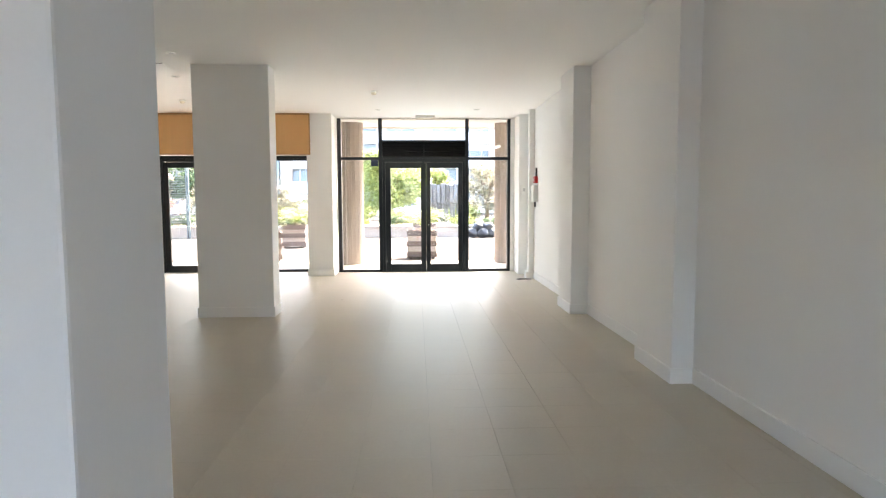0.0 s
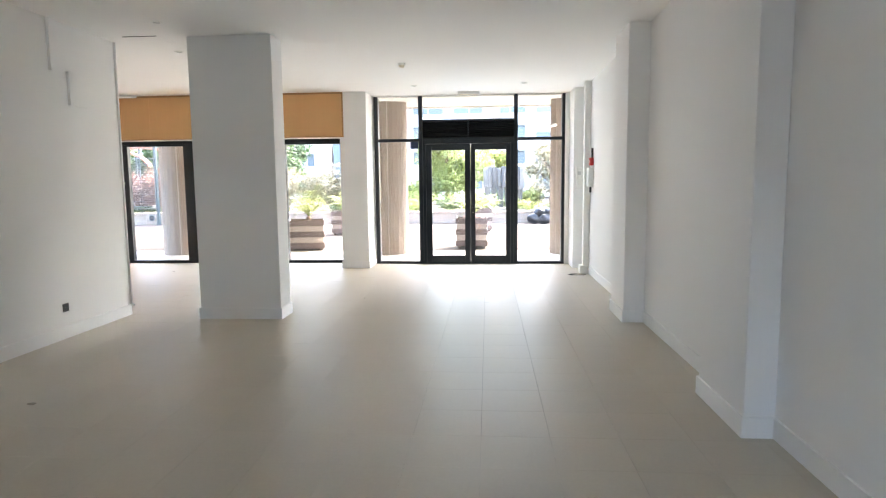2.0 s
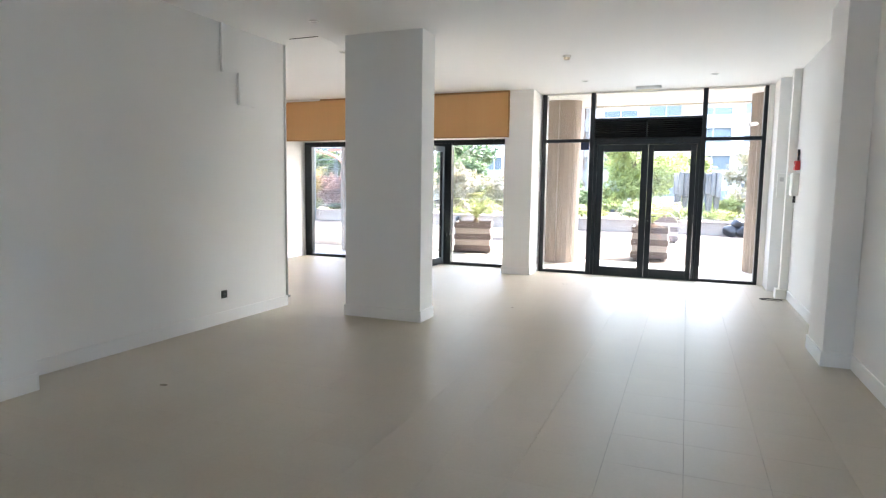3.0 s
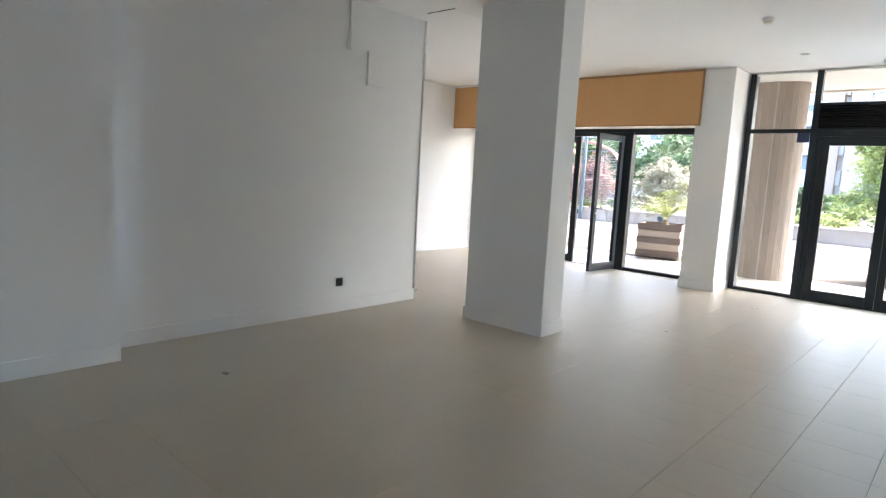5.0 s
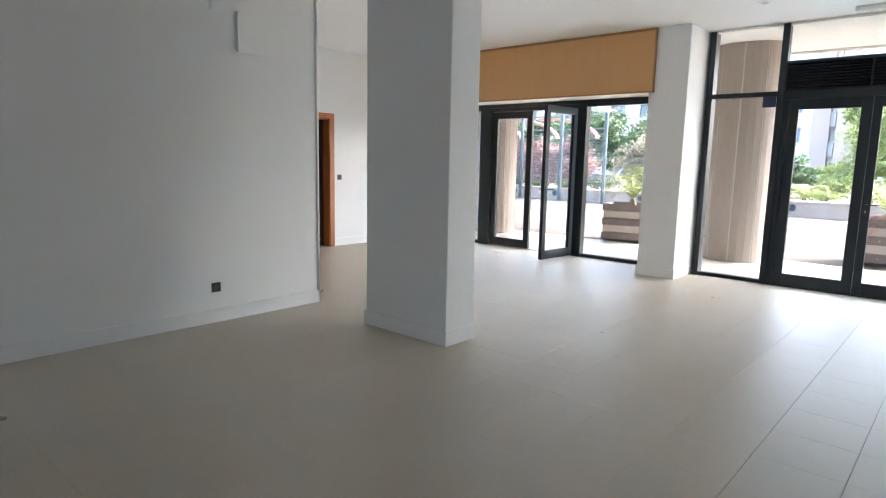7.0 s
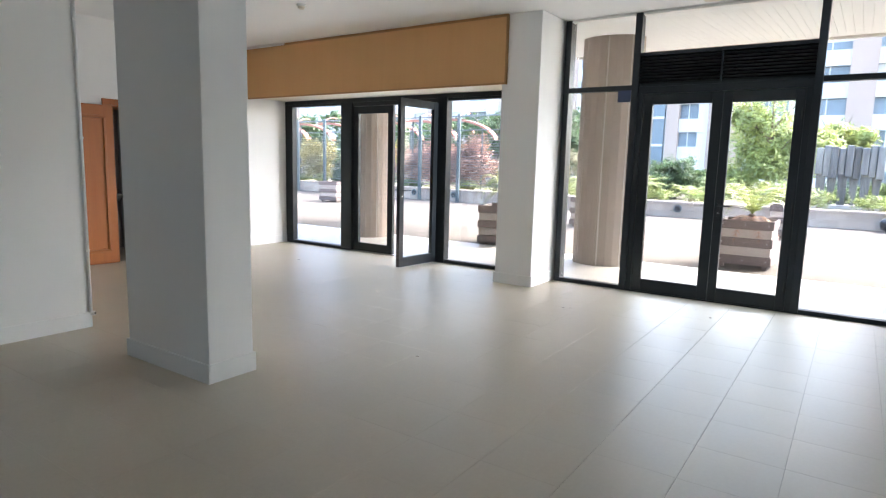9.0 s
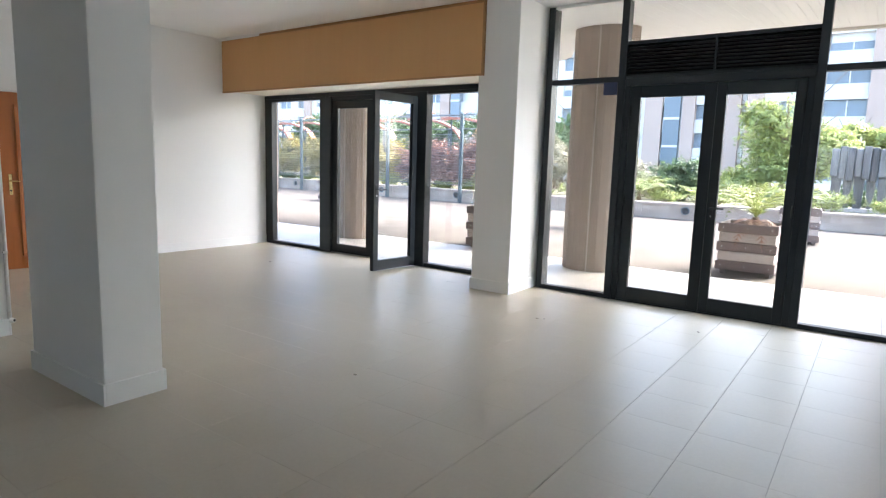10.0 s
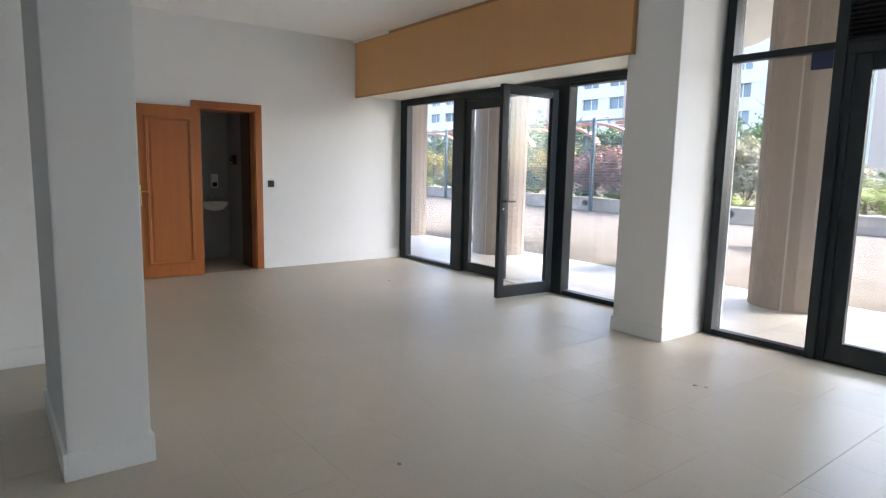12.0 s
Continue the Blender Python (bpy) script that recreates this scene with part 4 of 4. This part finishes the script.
# sculpture of upright steel plates
sc = thing("sculpture", (1.28, 27.0, 0.36), "abstract sculpture of upright grey metal plates", "sculpture")
slab("plinth", (-0.95, 0.95, -0.5, 0.5, 0, 0.12), CONC_LIGHT, sc, bevel=0.02)
for i in range(9):
    x, w = -0.84 + i * 0.187, 0.183
    for y0 in (-0.42, 0.12):
        bm = bmesh.new()
        box(bm, x, x + w, y0 + 0.07 * (i % 2), y0 + 0.2 + 0.07 * (i % 2), 1.0 - 0.06 * (i % 3), 1.78 + 0.035 * ((i * 5) % 3), bevel=0.03)
        part("upper_plate", bm, SCULPT, sc)
for i in range(6):
    x, w = -0.8 + i * 0.275, 0.25
    bm = bmesh.new()
    box(bm, x, x + w, -0.3 + 0.1 * (i % 2), 0.02 + 0.1 * (i % 2), 0.12, 1.02, bevel=0.02)
    for q in bm.verts:
        if q.co.z < 0.5:
            q.co.x = x + w / 2 + (q.co.x - x - w / 2) * (0.45 if i % 2 else 0.8)
    part("lower_plate", bm, SCULPT, sc)

# sacks by the wall
for i, (x, y, z, r) in enumerate(((2.35, 24.0, 0.17, 0.24), (2.75, 23.95, 0.17, 0.25), (3.1, 24.05, 0.16, 0.24), (2.55, 24.0, 0.42, 0.2), (2.95, 24.0, 0.42, 0.2))):
    bm = bmesh.new()
    bmesh.ops.create_icosphere(bm, subdivisions=3, radius=r)
    for v in bm.verts:
        k = 1 + 0.35 * noise.noise(v.co * 6 + Vector((i * 5, 0, 0)))
        v.co = Vector((v.co.x * k, v.co.y * k * 0.8, max(-z - 0.03, v.co.z * k * 0.8)))
    ob = tagged(part("refuse_sack", bm, BAG, smooth=True), label="full dark grey plastic sack piled by the terrace wall", category="sack", group="pile of sacks")
    ob.location = (x, y, z)


# parked cars, far beyond the wall
def car(x, y, rz, paint, label):
    ob = thing("parked_car", (x, y, -0.03), label, "car", group="parked cars", rz=rz)
    bm = bmesh.new()
    prof = ((-2.1, 0.35), (-2.1, 0.8), (-1.9, 0.92), (-1.1, 0.98), (1.0, 0.95), (1.9, 0.82), (2.1, 0.6), (2.1, 0.35))
    lo = [bm.verts.new((px, -0.85, pz)) for px, pz in prof]
    hi = [bm.verts.new((px, 0.85, pz)) for px, pz in prof]
    bm.faces.new(lo)
    bm.faces.new(hi[::-1])
    for k in range(8):
        bm.faces.new((lo[k], hi[k], hi[(k + 1) % 8], lo[(k + 1) % 8]))
    bmesh.ops.bevel(bm, geom=bm.edges[:], offset=0.05, segments=2, affect="EDGES")
    part("body", bm, paint, ob)
    bm = bmesh.new()
    prof = ((-1.75, 0.93), (-1.2, 1.42), (0.2, 1.44), (0.95, 0.95))
    lo = [bm.verts.new((px, -0.72, pz)) for px, pz in prof]
    hi = [bm.verts.new((px, 0.72, pz)) for px, pz in prof]
    bm.faces.new(lo)
    bm.faces.new(hi[::-1])
    for k in range(4):
        bm.faces.new((lo[k], hi[k], hi[(k + 1) % 4], lo[(k + 1) % 4]))
    part("cabin", bm, WINDOW, ob)
    slab("roof", (-1.18, 0.18, -0.7, 0.7, 1.43, 1.47), paint, ob, bevel=0.015)
    for wx in (-1.3, 1.3):
        for sy in (-0.8, 0.8):
            bm = bmesh.new()
            cyl(bm, (wx, sy - 0.1, 0.32), (wx, sy + 0.1, 0.32), 0.32, n=20)
            wheel = part("wheel", bm, BLACK, ob)
            bm = bmesh.new()
            cyl(bm, (wx, sy - 0.11, 0.32), (wx, sy + 0.11, 0.32), 0.2, n=16)
            part("rim", bm, FENCE, wheel)


car(-2.6, 46, 8, FACADE, "white parked car under the trees")
car(2.4, 47, 4, FENCE, "grey-blue parked car under the trees")


# ---- far apartment blocks ----
def block(x0, x1, y, pilasters, label, storeys=8, pitch=2.8, first=0.9, win_w=2.0, gap=1.5):
    ob = thing("apartment_block", (0, y, 0), label, "building", group="far apartment blocks")
    top = first + storeys * pitch
    slab("wall", (x0, x1, 0.5, 12, -0.03, top), FACADE, ob)
    slab("roof", (x0 - 0.3, x1 + 0.3, -0.3, 12.3, top, top + 0.5), FACADE, ob)
    slab("plinth", (x0, x1, 0, 0.5, -0.03, first), FACADE, ob)
    for p0, p1, mt in pilasters:
        slab("pier", (p0, p1, -0.35, 0.5, first, top), mt, ob)
        if mt == WINDOW:
            for k in range(storeys):
                slab("stair_rail", (p0, p1, -0.42, -0.35, first + k * pitch, first + k * pitch + 0.25), FACADE, ob)
    for k in range(storeys):
        z = first + k * pitch
        slab("spandrel", (x0, x1, 0, 0.5, z + 1.45, z + pitch), FACADE, ob)
        bm = bmesh.new()
        x = x0
        while x < x1:
            a, b = x, min(x + gap, x1)
            box(bm, a, b, 0.05, 0.5, z, z + 1.45)
            w0, w1 = x + gap, min(x + gap + win_w, x1)
            if w1 - w0 > 0.5 and not any(p0 - 0.2 < (w0 + w1) / 2 < p1 + 0.2 for p0, p1, _ in pilasters):
                wd = slab("window", (w0, w1, 0.35, 0.4, z, z + 1.45), WINDOW, ob)
                slab("frame", ((w0 + w1) / 2 - 0.05, (w0 + w1) / 2 + 0.05, 0.28, 0.35, z, z + 1.45), FACADE, wd)
                if (k * 7 + int(x)) % 3 == 0:
                    slab("blind", (w0 + 0.05, w1 - 0.05, 0.30, 0.34, z + 0.7, z + 1.45), FACADE, wd)
            x += gap + win_w
        part("wall_band", bm, FACADE, ob)


block(-9, 22, 70, ((-9.3, -7.9, FACADE_PINK), (0.0, 2.0, FACADE_PINK), (8.5, 10.5, FACADE_PINK)), "white apartment block with pinkish stone piers", win_w=3.4, gap=1.2)
block(-34, -9.6, 71, ((-19.2, -17.4, FACADE_PINK), (-17.2, -15.6, WINDOW), (-15.4, -14.2, FACADE_PINK), (-11.4, -10.0, FACADE_PINK), (-27, -25.4, FACADE_PINK)), "white apartment block with a glazed stair", win_w=1.9, gap=1.7)
block(-98, -36, 72, ((-46.5, -45, FACADE_PINK), (-44.8, -43.4, WINDOW), (-60, -58.4, FACADE_PINK), (-73, -71.5, FACADE_PINK)), "white apartment block in the distance", win_w=2.6, gap=1.7)

# ---- floor tiles ----
PITCH = 0.405


def tile_box(bm, x0, x1, y0, y1, c=0.0004):
    lo = [bm.verts.new(q) for q in ((x0, y0, -0.0035), (x1, y0, -0.0035), (x1, y1, -0.0035), (x0, y1, -0.0035))]
    mid = [bm.verts.new((q.co.x, q.co.y, -0.0012)) for q in lo]
    hi = [bm.verts.new(q) for q in ((x0 + c, y0 + c, 0), (x1 - c, y0 + c, 0), (x1 - c, y1 - c, 0), (x0 + c, y1 - c, 0))]
    for a, b in ((lo, mid), (mid, hi)):
        for k in range(4):
            bm.faces.new((a[k], a[(k + 1) % 4], b[(k + 1) % 4], b[k]))
    bm.faces.new(hi)


def tile_mesh(gap_x, gap_y, c):
    bm = bmesh.new()
    tile_box(bm, gap_x / 2, PITCH - gap_x / 2, gap_y / 2, PITCH - gap_y / 2, c)
    return mesh("tile", bm, TILE)


tight_tile, open_tile = tile_mesh(0.0007, 0.0009, 0.0003), tile_mesh(0.0026, 0.0007, 0.0003)
rest = bmesh.new()
ix0, iy0 = 0.985 - 30 * PITCH, 9.86 - 40 * PITCH
for i in range(40):
    for j in range(60):
        x, y = ix0 + i * PITCH, iy0 + j * PITCH
        far = 12.35 if x > -1.9 else 12.5
        x0, x1, y0, y1 = max(x, -6.52), min(x + PITCH, 2.28), max(y, -3.0), min(y + PITCH, far)
        if x1 - x0 < 0.02 or y1 - y0 < 0.02 or (x1 < -3.6 and y1 < 7.7):
            continue
        whole = x1 - x0 > PITCH - 1e-6 and y1 - y0 > PITCH - 1e-6
        near = -2.7 < x and 4.4 < y
        if near and whole:
            ob = new("tile", open_tile if 0.0 < x < 1.2 else tight_tile)
            ob.parent, ob.location = floor, (x, y, 0)
        else:
            tile_box(rest, x0 + 0.0004, x1 - 0.0004, y0 + 0.0003, y1 - 0.0003)
tagged(part("tile_field", rest, TILE, floor), kind="stuff")
